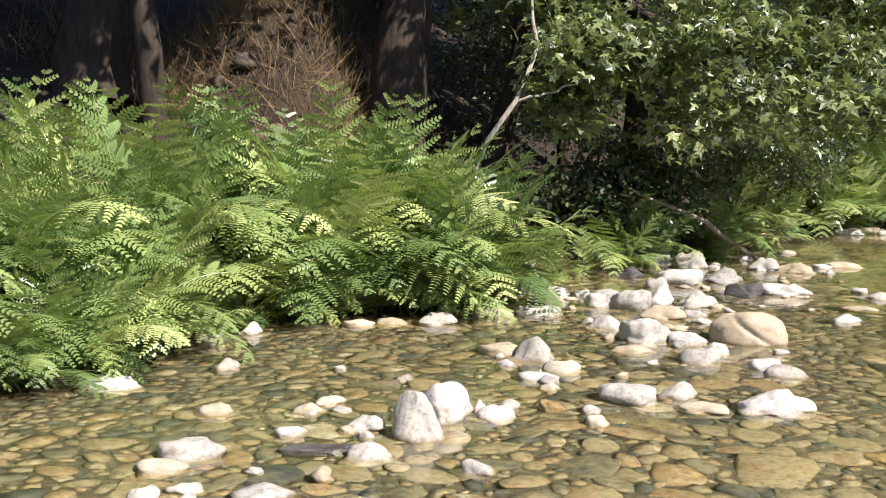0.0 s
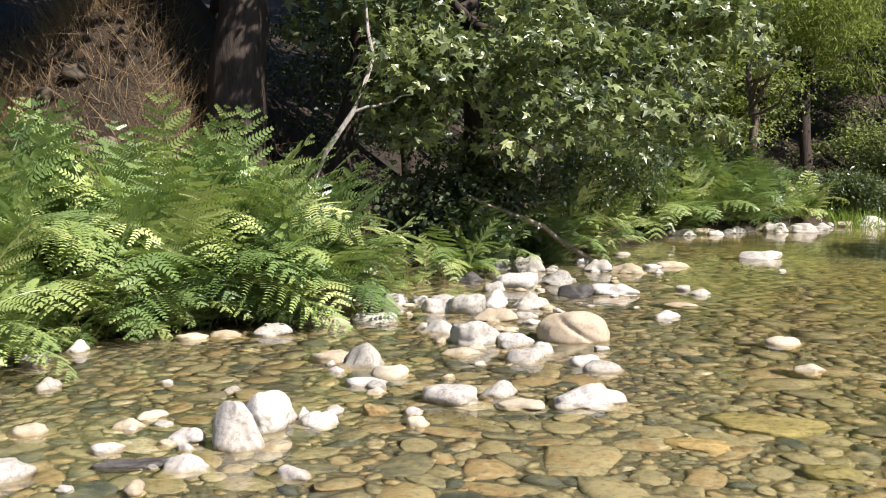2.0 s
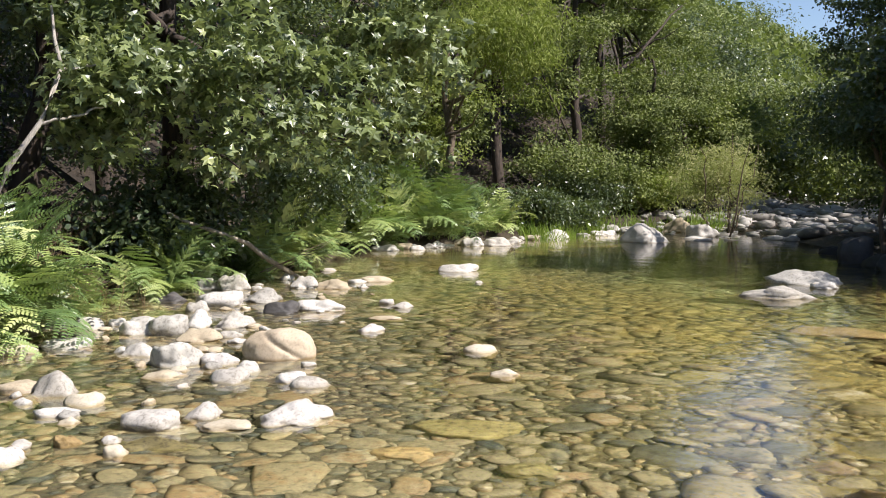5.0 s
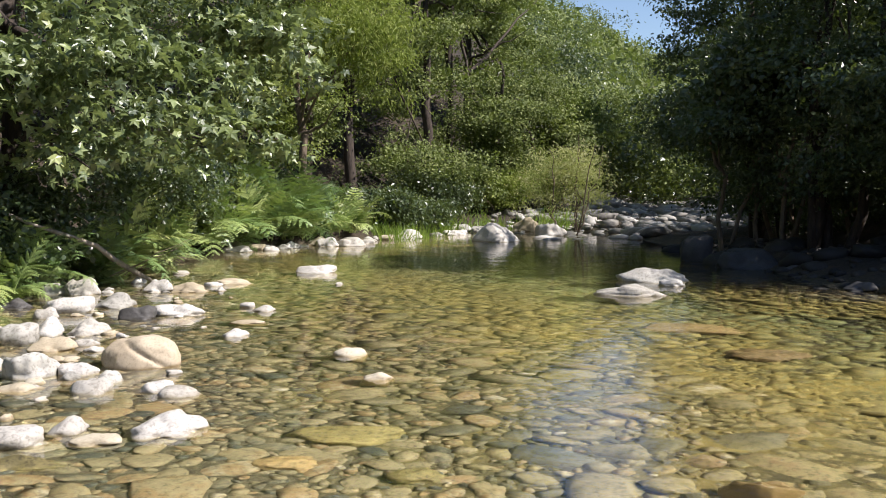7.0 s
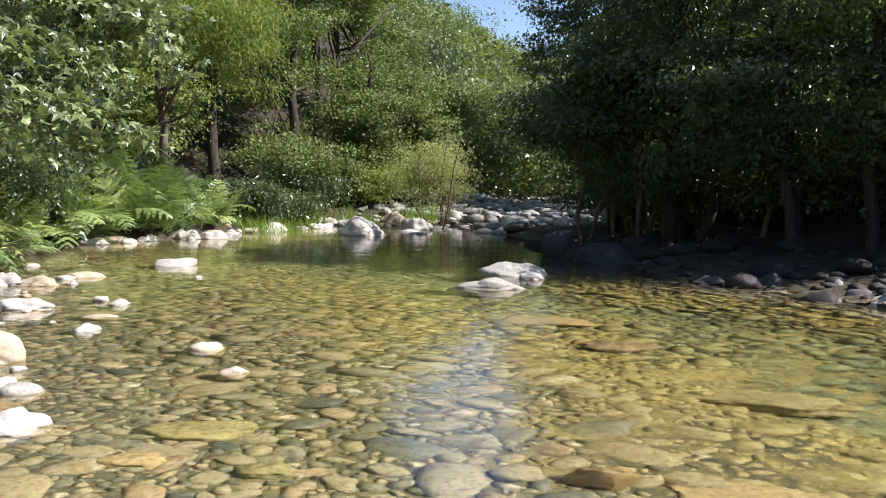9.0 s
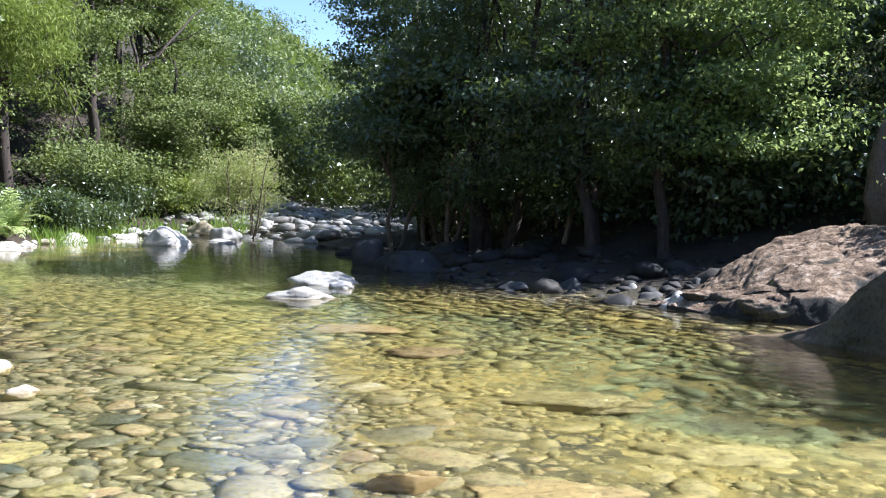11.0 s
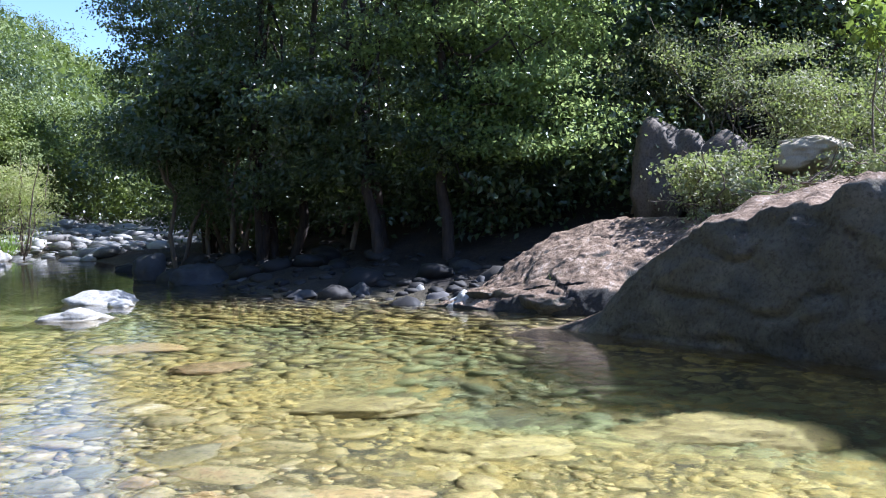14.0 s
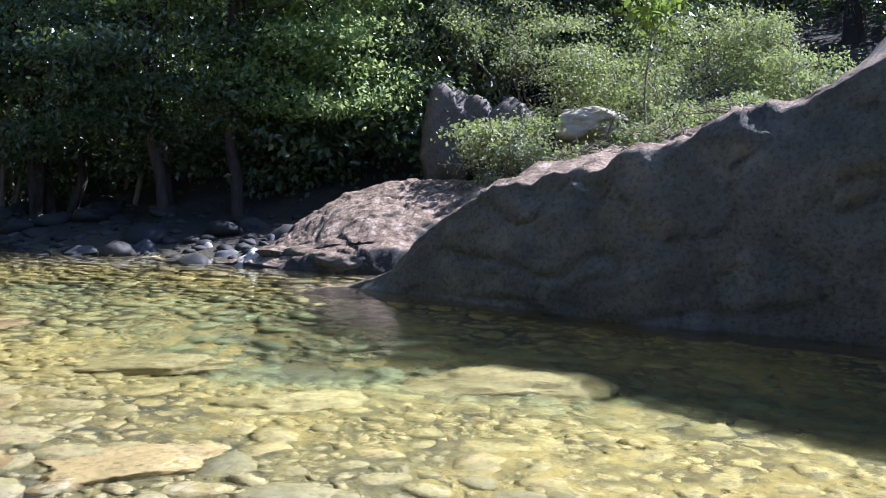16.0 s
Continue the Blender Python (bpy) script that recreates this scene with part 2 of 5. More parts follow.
DRY = leaf("dry_grass", [(0.0, (0.16, 0.1, 0.05)), (0.6, (0.3, 0.21, 0.11)), (1.0, (0.42, 0.32, 0.18))], 0.8, 0.25, glow=(0.4, 0.28, 0.12))
BARK = bark("dark_bark", (0.02, 0.015, 0.012), (0.085, 0.062, 0.045))
PALE_BARK = bark("pale_bark", (0.26, 0.23, 0.19), (0.58, 0.54, 0.47), 9)
GREY_BARK = bark("grey_bark", (0.2, 0.17, 0.13), (0.42, 0.36, 0.28), 9)
TWIG = bark("twig_bark", (0.1, 0.075, 0.05), (0.26, 0.2, 0.14), 9)

# earth banks above the water, sand and silt below it, woodland floor on the slopes
EARTH, nt, p = start("earth", 0.95)
geo = nt.nodes.new("ShaderNodeNewGeometry")
n1 = node(nt, "ShaderNodeTexNoise", Scale=1.3, Detail=9.0, Roughness=0.72)
n2 = node(nt, "ShaderNodeTexNoise", Scale=22.0, Detail=6.0, Roughness=0.7)
for n in (n1, n2):
    nt.links.new(geo.outputs["Position"], n.inputs["Vector"])
soil = ramp(nt, [(0.3, (0.018, 0.015, 0.01)), (0.5, (0.045, 0.033, 0.021)), (0.62, (0.075, 0.054, 0.033)), (0.75, (0.03, 0.036, 0.014))])
nt.links.new(n1.outputs[0], soil.inputs[0])
# sand kept dark to stand in for shade in gaps between cobbles
sand = ramp(nt, [(0.3, (0.03, 0.026, 0.014)), (0.5, (0.08, 0.066, 0.034)), (0.7, (0.18, 0.15, 0.08))])
nt.links.new(n2.outputs[0], sand.inputs[0])
sep = nt.nodes.new("ShaderNodeSeparateXYZ")
nt.links.new(geo.outputs["Position"], sep.inputs[0])
shore = nt.nodes.new("ShaderNodeMapRange")
shore.inputs[1].default_value, shore.inputs[2].default_value = 0.0, 0.16
nt.links.new(math_node(nt, "ADD", sep.outputs[2], math_node(nt, "MULTIPLY", n2.outputs[0], 0.05)), shore.inputs[0])
fine = ramp(nt, [(0.25, (0.4, 0.4, 0.4)), (0.75, (1.4, 1.4, 1.4))])
nt.links.new(n2.outputs[0], fine.inputs[0])
algae = ramp(nt, [(0.4, (0.03, 0.029, 0.014)), (0.5, (0.12, 0.098, 0.028)), (0.6, (0.27, 0.205, 0.05))])
nt.links.new(n1.outputs[0], algae.inputs[0])
film = nt.nodes.new("ShaderNodeMapRange")
film.inputs[1].default_value, film.inputs[2].default_value, film.inputs[3].default_value, film.inputs[4].default_value = -0.3, -0.13, 0.9, 0.0
nt.links.new(sep.outputs[2], film.inputs[0])
nt.links.new(mixed(nt, shore.outputs[0], mixed(nt, film.outputs[0], sand.outputs[0], algae.outputs[0]), mixed(nt, 1.0, soil.outputs[0], fine.outputs[0], "MULTIPLY")), p.inputs["Base Color"])
bp = node(nt, "ShaderNodeBump", Strength=0.8, Distance=0.05)
nt.links.new(n2.outputs[0], bp.inputs["Height"])
nt.links.new(bp.outputs[0], p.inputs["Normal"])

# clear river water: refracting, faintly green, with slow ripples
WATER, nt, p = start("river_water", 0.0)
p.inputs["Base Color"].default_value = (0.93, 0.97, 0.84, 1)
p.inputs["Transmission Weight"].default_value = 1.0
p.inputs["IOR"].default_value = 1.333
geo = nt.nodes.new("ShaderNodeNewGeometry")
w1 = node(nt, "ShaderNodeTexNoise", Scale=2.2, Detail=2.0, Distortion=0.6)
w2 = node(nt, "ShaderNodeTexNoise", Scale=9.0, Detail=3.0, Distortion=1.2)
for n in (w1, w2):
    nt.links.new(geo.outputs["Position"], n.inputs["Vector"])
bp = node(nt, "ShaderNodeBump", Strength=1.0, Distance=0.0052)
# the current ruffles the water by the deep side of the pool; the far reach lies calm
gap = nt.nodes.new("ShaderNodeVectorMath")
gap.operation = "DISTANCE"
nt.links.new(geo.outputs["Position"], gap.inputs[0])
gap.inputs[1].default_value = (4.6, 0.6, 0)
ruffle = nt.nodes.new("ShaderNodeMapRange")
ruffle.interpolation_type = "SMOOTHSTEP"
ruffle.inputs[1].default_value, ruffle.inputs[2].default_value, ruffle.inputs[3].default_value, ruffle.inputs[4].default_value = 1.5, 6.5, 0.95, 0.3
nt.links.new(gap.outputs["Value"], ruffle.inputs[0])
nt.links.new(math_node(nt, "ADD", w1.outputs[0], math_node(nt, "MULTIPLY", w2.outputs[0], ruffle.outputs[0])), bp.inputs["Height"])
nt.links.new(bp.outputs[0], p.inputs["Normal"])


# ---- mesh helpers ----
def mesh_of(name, verts, faces, material, smooth=True):
    """A mesh from arrays: verts (n, 3), faces (m, k)."""
    verts, faces = np.asarray(verts, np.float32), np.asarray(faces, np.int32)
    me = bpy.data.meshes.new(name)
    me.vertices.add(len(verts))
    me.vertices.foreach_set("co", verts.ravel())
    k = faces.shape[1]
    me.loops.add(faces.size)
    me.loops.foreach_set("vertex_index", faces.ravel())
    me.polygons.add(len(faces))
    me.polygons.foreach_set("loop_start", np.arange(0, faces.size, k, dtype=np.int32))
    me.polygons.foreach_set("use_smooth", np.full(len(faces), smooth))
    me.update(calc_edges=True)
    me.validate()
    me.materials.append(material)
    return me


def part(name, data, parent, label="", m=None):
    ob = new(name, data)
    ob.parent = parent
    if m is not None:
        ob.matrix_basis = m
    if label:
        ob["label"] = label
    return ob


def thing(name, x, y, z, label, category, group="", kind=""):
    ob = new(name)
    ob.location = (x, y, z)
    return tagged(ob, label, category, group, kind)


def tube(points, radii, seg=8, wobble=0.0, seed=0):
    """Tapered limb through points: arrays of verts and quads."""
    rng = np.random.default_rng(seed)
    pts = np.asarray(points, float)
    n = len(pts)
    tan = np.gradient(pts, axis=0)
    tan /= np.linalg.norm(tan, axis=1)[:, None] + 1e-9
    ref = np.where(np.abs(tan[:, 2:3]) > 0.9, [[1.0, 0, 0]], [[0, 0, 1.0]])
    a = np.cross(tan, ref)
    a /= np.linalg.norm(a, axis=1)[:, None]
    b = np.cross(tan, a)
    ang = np.linspace(0, 2 * np.pi, seg, endpoint=False)
    r = np.asarray(radii, float)[:, None] * (1 + wobble * rng.normal(size=(n, seg)))
    v = pts[:, None] + r[..., None] * (np.cos(ang)[None, :, None] * a[:, None] + np.sin(ang)[None, :, None] * b[:, None])
    i, j = np.meshgrid(np.arange(n - 1), np.arange(seg), indexing="ij")
    f = np.stack([i * seg + j, i * seg + (j + 1) % seg, (i + 1) * seg + (j + 1) % seg, (i + 1) * seg + j], -1).reshape(-1, 4)
    return v.reshape(-1, 3), f


def bent(a, b, n, sag, seed):
    """A crooked line from a to b."""
    rng = np.random.default_rng(seed)
    t = np.linspace(0, 1, n)[:, None]
    off = np.cumsum(rng.normal(size=(n, 3)), axis=0)
    off -= off[0] + t * (off[-1] - off[0])
    return np.asarray(a, float) * (1 - t) + np.asarray(b, float) * t + off * sag


def joined(pieces):
    vs, fs, k = [], [], 0
    for v, f in pieces:
        vs.append(v)
        fs.append(np.asarray(f) + k)
        k += len(v)
    return np.concatenate(vs), np.concatenate(fs)


POINT = (np.array([(-0.26, 0.1, 0), (0.3, 0.3, 0.05), (-0.05, 1, -0.05)]), np.array([(0, 1, 2)]))
KITE = (np.array([(0, 0, 0), (0.3, 0.42, 0.07), (0, 1, -0.04), (-0.3, 0.42, 0.07)]), np.array([(0, 1, 2), (0, 2, 3)]))
NARROW = (np.array([(0, 0, 0), (0.12, 0.4, 0.03), (0, 1, -0.08), (-0.12, 0.4, 0.03)]), np.array([(0, 1, 2), (0, 2, 3)]))
OVAL = (np.array([(0, 0, 0), (0.3, 0.25, 0.05), (0.36, 0.6, 0.06), (0, 1, -0.05), (-0.36, 0.6, 0.06), (-0.3, 0.25, 0.05)]),
        np.array([(0, 1, 2), (0, 2, 3), (0, 3, 4), (0, 4, 5)]))
# five-lobed leaf: a fan of lobes round the stalk
LOBED = (np.array([(0, 0.3, 0.05), (0, 0, 0), (0.3, 0.02, -0.02), (0.22, 0.25, 0.05), (0.55, 0.45, -0.05), (0.2, 0.5, 0.05), (0, 1.0, -0.07),
                   (-0.2, 0.5, 0.05), (-0.55, 0.45, -0.05), (-0.22, 0.25, 0.05), (-0.3, 0.02, -0.02)]),
         np.array([(0, i, i % 10 + 1) for i in range(1, 11)]))


def unit(v):
    return v / (np.linalg.norm(v, axis=-1, keepdims=True) + 1e-9)


def leaves(name, shape, pos, fwd, nrm, size, material):
    """One mesh of many separate leaves."""
    tv, tf = shape
    f = unit(fwd)
    r = unit(np.cross(f, nrm))
    n = np.cross(r, f)
    v = pos[:, None] + size[:, None, None] * (tv[None, :, 0:1] * r[:, None] + tv[None, :, 1:2] * f[:, None] + tv[None, :, 2:3] * n[:, None])
    faces = (np.arange(len(pos))[:, None, None] * len(tv) + tf[None]).reshape(-1, 3)
    return mesh_of(name, v.reshape(-1, 3), faces, material, smooth=False)


def foliage(name, blobs, clumps, per, spread, size, shape, material, seed, droop=0.3, flat=0.5, hollow=0.5, lumps=0, tumble=0.55):
    """A crown: clumps of leaves through ellipsoids (x, y, z, rx, ry, rz), thicker at the outside, with gaps."""
    rng = np.random.default_rng(seed)
    blobs = np.asarray(blobs, float)
    if lumps:
        # boughs: smaller, flatter masses round the outside of each mass, with dark gaps between
        core = blobs * np.array([1, 1, 1, 0.55, 0.55, 0.55])
        b = np.repeat(blobs, lumps, axis=0)
        at = unit(rng.normal(size=(len(b), 3)))
        size_ = rng.uniform(0.22, 0.5, (len(b), 1))
        b[:, :3] += at * b[:, 3:] * rng.uniform(0.55, 0.92, (len(b), 1))
        b[:, 3:] *= size_ * np.array([1.25, 1.25, 0.62])
        blobs = np.concatenate([core, b])
    w = (blobs[:, 3] * blobs[:, 4] * blobs[:, 5]) ** 0.7
    if lumps:
        w[:len(core)] *= 0.3
    which = rng.choice(len(blobs), clumps, p=w / w.sum())
    u = unit(rng.normal(size=(clumps, 3)))
    if lumps:
        u[:, 2] = np.where(rng.random(clumps) < 0.55, np.abs(u[:, 2]), u[:, 2])
    rad = hollow + (1.06 - hollow) * rng.random(clumps) ** 0.6
    centre = blobs[which, :3] + u * rad[:, None] * blobs[which, 3:]
    girth = spread * rng.uniform(0.6, 1.5, clumps)
    count = np.maximum(rng.poisson(per * (girth / spread) ** 1.5), 3)
    k = np.repeat(np.arange(clumps), count)
    g = rng.normal(size=(len(k), 3)) * np.array([1, 1, flat])
    # sprays hang outwards from each clump
    out = unit(u * np.array([1, 1, 0.3]) + 0.2 * rng.normal(size=u.shape))
    pos = centre[k] + g * girth[k][:, None] + out[k] * (rng.random(len(k)) * girth[k])[:, None] * 0.7
    pos[:, 2] -= droop * np.abs(g[:, 0] * g[:, 1]) * girth[k] * 0.4
    nrm = unit(0.75 * np.array([0, 0, 1.0]) + 0.45 * out[k] + tumble * rng.normal(size=(len(k), 3)))
    fwd = unit(0.6 * out[k] + 0.8 * rng.normal(size=(len(k), 3)) - droop * np.array([0, 0, 1.0]))
    return leaves(name, shape, pos, fwd, nrm, size * rng.uniform(0.6, 1.35, len(k)), material)


# ---- the lie of the land ----
BANK = np.array([(-7, 0.5), (-3.2, 4.2), (-2.2, 4.9), (-1.9, 5.3), (-1.8, 6.0), (-1.6, 6.8), (-1.35, 7.35), (-0.8, 7.8), (-0.1, 8.2), (0.3, 9.9),
                 (1.5, 11.5), (2.2, 12.3), (3.8, 14.4), (5.9, 17.4), (7.8, 18.3), (10.1, 19.2), (12.5, 21.5), (16, 22.5), (17, 20.5),
                 (15.4, 16.8), (14.3, 14.3), (13.0, 12.2), (11.9, 10), (10.9, 8.1), (11.5, 7.1), (11.2, 5.8), (11.1, 4.4), (10.6, 2.5),
                 (9.6, 0), (9.2, -3), (7.5, -7), (2, -5.5), (-3, -4), (-7, -2.5)])


def bank_distance(x, y):
    """Metres to the waterline: positive on land, negative in the river."""
    x, y = np.asarray(x, float), np.asarray(y, float)
    best = np.full(x.shape, 1e9)
    inside = np.zeros(x.shape, bool)
    for (ax, ay), (bx, by) in zip(BANK, np.roll(BANK, -1, axis=0)):
        dx, dy = bx - ax, by - ay
        t = np.clip(((x - ax) * dx + (y - ay) * dy) / (dx * dx + dy * dy), 0, 1)
        best = np.minimum(best, np.hypot(x - ax - t * dx, y - ay - t * dy))
        cross = ((ay > y) != (by > y)) & (x < dx * (y - ay) / (dy if dy else 1e-9) + ax)
        inside ^= cross
    return np.where(inside, -best, best)


def step(a, b, v):
    t = np.clip((v - a) / (b - a), 0, 1)
    return t * t * (3 - 2 * t)


def height(x, y):
    """Height of the ground above the water's surface."""
    x, y = np.asarray(x, float), np.asarray(y, float)
    d = bank_distance(x, y)
    wave = 0.5 * np.sin(1.7 * x + 0.6 * y) + 0.3 * np.sin(3.1 * y - 1.3 * x + 1) + 0.2 * np.sin(5.3 * x + 4.1 * y)
    # the bed: shallow over the stone bar, deeper across the pool, with one deep hole
    # added depth by the slab brings in the colour that paints its shadow
    deep = 0.10 + 0.045 * np.clip(x - 1.0, 0, 8) + 0.085 * np.clip(x - 5.6, 0, 5) + 0.42 * np.exp(-(((x - 7.6) / 1.5) ** 2 + ((y - 2.9) / 1.1) ** 2)) + 0.32 * step(4.4, 7.4, x) * step(4.6, 0.2, y) + 0.3 * step(6.9, 8.2, x) * step(3.2, 1.8, y) + 0.6 * step(7.5, 8.9, x) * step(3.6, 2.2, y)
    bar = np.minimum.reduce([np.hypot((x - a) / 1.1, (y - b) / 1.2) for a, b in ((-0.7, 4.0), (0.1, 4.6), (1.1, 5.4), (1.6, 6.5), (1.8, 8.0), (2.2, 9.4), (2.8, 10.8), (3.6, 12.0))])
    deep = deep * (0.42 + 0.58 * step(0.5, 1.5, bar))
    bed = -np.minimum(0.02 + 0.3 * np.maximum(-d, 0), deep * (1 + 0.12 * wave))
    # the banks: steep on the fern side, a stony shelf under the alders, open upstream
    ang = np.degrees(np.arctan2(y - 4.0, x - 4.0))
    up = np.exp(-((ang - 47) / 12) ** 2) * step(9, 16, np.hypot(x - 4, y - 4))
    right = step(70, 20, ang) * step(-120, -60, ang)
    left = 1 - right
    lip = left * 0.42 * step(0, 0.9, d) + right * 0.14 * step(0, 1.2, d)
    slope = (left * 0.62 + right * 0.36) * (1 - up) + 0.015 * up
    rise = np.maximum(d - (2.0 * left + 2.0 * right), 0) * slope + 0.04 * np.minimum(d, 4) + 0.07 * wave * step(0.2, 2, d)
    rise = 24 * (1 - np.exp(-rise / 24))
    far = np.hypot(x - 4, y - 4)
    # a steep dry bank behind the ferns
    rise = rise + 1.9 * np.exp(-((x + 2.1) / 1.0) ** 2) * step(10.3, 11.7, y) * step(20, 14, y)
    land = lip * (1 - 0.6 * up) + rise + 34 * step(110, 420, far)
    return np.where(d < 0, bed, land)


def ground_z(x, y):
    return float(height(np.array([x]), np.array([y]))[0])


def axis(lo, hi, fine, reach):
    mid = np.arange(lo, hi, fine)
    grow = [fine]
    while sum(grow) < reach:
        grow.append(grow[-1] * 1.16)
    s = np.cumsum(grow)
    return np.concatenate([lo - s[::-1], mid, mid[-1] + s])


gx, gy = axis(-6, 18, 0.17, 900), axis(-6, 24, 0.17, 900)
X, Y = np.meshgrid(gx, gy, indexing="ij")
Z = height(X, Y)
nx, ny = X.shape
i, j = np.meshgrid(np.arange(nx - 1), np.arange(ny - 1), indexing="ij")
quads = np.stack([i * ny + j, (i + 1) * ny + j, (i + 1) * ny + j + 1, i * ny + j + 1], -1).reshape(-1, 4)
ground = new("ground", mesh_of("ground", np.stack([X, Y, Z], -1).reshape(-1, 3), quads, EARTH))
tagged(ground, "sandy riverbed rising into dark earthy wooded banks", "ground", kind="structure")

bm = bmesh.new()
bmesh.ops.create_grid(bm, x_segments=1, y_segments=1, size=1)
for v in bm.verts:
    v.co = Vector((5.5 + v.co.x * 13.5, 8.5 + v.co.y * 16, 0))
me = bpy.data.meshes.new("water")
bm.to_mesh(me)
bm.free()
me.materials.append(WATER)
water = tagged(new("water", me), "clear shallow greenish river water over cobbles", "water", kind="structure")
water.visible_shadow = False

# ---- stones ----
def pebble(seed, sub=3, flat=0.6, rough=0.14, sharp=2.4, facets=6):
    """A water-worn stone about the origin, 1 wide, 1 deep and `flat` high: verts and triangles."""
    bm = bmesh.new()
    bmesh.ops.create_icosphere(bm, subdivisions=sub, radius=1)
    off = Vector((seed * 7.3, seed * 3.1, seed * 5.7))
    rng = random.Random(seed)
    cuts = [(Vector((rng.uniform(-1, 1), rng.uniform(-1, 1), rng.uniform(-0.4, 1))).normalized(), rng.uniform(0.62, 0.92)) for _ in range(facets)]
    for v in bm.verts:
        d = v.co.normalized()
        k = (abs(d.x) ** sharp + abs(d.y) ** sharp + abs(d.z) ** sharp) ** (-1 / sharp)
        k *= 1 + rough * noise.noise(d * 1.1 + off) * 1.6 + rough * 0.5 * noise.noise(d * 2.6 + off)
        if sub > 2:
            k *= 1 + rough * (0.22 * noise.noise(d * 5 + off) + 0.12 * noise.noise(d * 11 + off))
        if sub > 4:
            k *= 1 + rough * (0.12 * noise.noise(d * 20 + off) - 0.3 * max(0, 0.12 - abs(noise.noise(d * 3.3 + off))))
        co = d * k
        for n, far in cuts:
            over = co.dot(n) - far
            if over > 0:
                co -= n * over * 0.7
        v.co = co
    vs = np.array([v.co for v in bm.verts])
    fs = np.array([[v.index for v in f.verts] for f in bm.faces])
    bm.free()
    lo, hi = vs.min(0), vs.max(0)
    vs = (vs - (lo + hi) / 2) / (hi - lo)
    vs[:, 2] *= flat
    return vs, fs


RAW = {sub: [pebble(s + 11, sub, 1.0, 0.3, 2.1, 2) for s in range(12)] for sub in (3, 4)}
STONE_LOOK = {
    "w": (WHITE, "sun-bleached white granite stone standing in shallow water"),
    "t": (TAN, "tan water-worn stone barely breaking the water"),
    "g": (GREY, "speckled grey granite stone in the river"),
    "d": (DARK, "dark stone at the water's edge"),
}
stone_count = [0]


def river_stone(x, y, w, d, top, turn, look_key):
    """A low-domed stone, w wide at the waterline and `top` high over it, sunk into the bed."""
    k = stone_count[0] = stone_count[0] + 1
    mat, label = STONE_LOOK[look_key]
    vs, fs = RAW[4 if w > 0.3 else 3][k * 5 % 12]
    top *= 0.85
    foot = max(0.04, 0.03 - ground_z(x, y))
    t = vs[:, 2:3] * 2
    below = np.clip(-t, 0, 1)
    round_ = np.sqrt(np.clip(1 - below ** 2, 0.05, 1))
    flare = np.clip((1 + 0.22 * below) / round_, 1, 2.4)
    flat = vs[:, :2] * np.where(t < 0, flare, 1.0) * np.array([w * 1.08, d * 1.08])
    z = np.where(t > 0, np.clip(t, 0, 1) ** 1.5 * top, t * foot)
    ob = new("river_stone", mesh_of("river_stone", np.concatenate([flat, z], 1), fs, mat))
    ob.matrix_basis = pose(x, y, 0, 0, 0, turn)
    return tagged(ob, label, "stone", "river stones")


river_stone(0.25, 4.82, 0.12, 0.10, 0.09, 5, "w")
river_stone(0.34, 4.86, 0.07, 0.06, 0.07, 5, "w")
river_stone(-0.19, 4.48, 0.18, 0.16, 0.07, -5, "w")
river_stone(-0.13, 4.03, 0.20, 0.14, 0.07, 16, "w")
river_stone(-0.89, 3.99, 0.28, 0.22, 0.09, 9, "w")
river_stone(-0.95, 3.79, 0.20, 0.19, 0.05, 18, "t")
river_stone(-0.89, 3.38, 0.12, 0.11, 0.07, 19, "w")
river_stone(-0.73, 3.41, 0.06, 0.05, 0.03, 7, "w")
river_stone(-0.46, 3.48, 0.23, 0.20, 0.06, 23, "g")
river_stone(-0.99, 4.69, 0.18, 0.15, 0.06, 22, "t")
river_stone(-1.72, 5.21, 0.34, 0.29, 0.05, 9, "w")
river_stone(-1.50, 6.46, 0.21, 0.19, 0.08, 18, "w")
river_stone(-1.33, 6.88, 0.16, 0.13, 0.10, 0, "w")
river_stone(-1.19, 5.71, 0.15, 0.14, 0.07, 14, "w")
river_stone(-0.03, 7.47, 0.28, 0.25, 0.10, 14, "w")
river_stone(-0.38, 7.46, 0.24, 0.21, 0.04, 18, "t")
river_stone(-0.61, 7.34, 0.23, 0.18, 0.05, 16, "t")
river_stone(0.40, 7.90, 0.30, 0.25, 0.09, 12, "t")
river_stone(0.76, 8.02, 0.36, 0.33, 0.09, -14, "w")
river_stone(0.97, 9.00, 0.26, 0.19, 0.13, -12, "w")
river_stone(0.73, 9.34, 0.22, 0.21, 0.08, -4, "w")
river_stone(1.22, 9.20, 0.18, 0.15, 0.08, -11, "w")
river_stone(1.39, 8.61, 0.38, 0.31, 0.16, -10, "w")
river_stone(1.59, 8.46, 0.32, 0.26, 0.20, -5, "g")
river_stone(1.87, 8.81, 0.26, 0.22, 0.19, 2, "w")
river_stone(2.20, 8.74, 0.36, 0.31, 0.15, 1, "w")
river_stone(1.77, 8.00, 0.35, 0.32, 0.12, 4, "t")
river_stone(1.26, 7.52, 0.26, 0.22, 0.10, -16, "w")
river_stone(1.49, 7.02, 0.36, 0.33, 0.19, 4, "g")
river_stone(1.78, 6.96, 0.26, 0.24, 0.09, -9, "w")
river_stone(1.73, 6.27, 0.25, 0.22, 0.10, -20, "w")
river_stone(1.90, 6.54, 0.16, 0.15, 0.09, -10, "g")
river_stone(1.35, 6.58, 0.26, 0.20, 0.05, -20, "t")
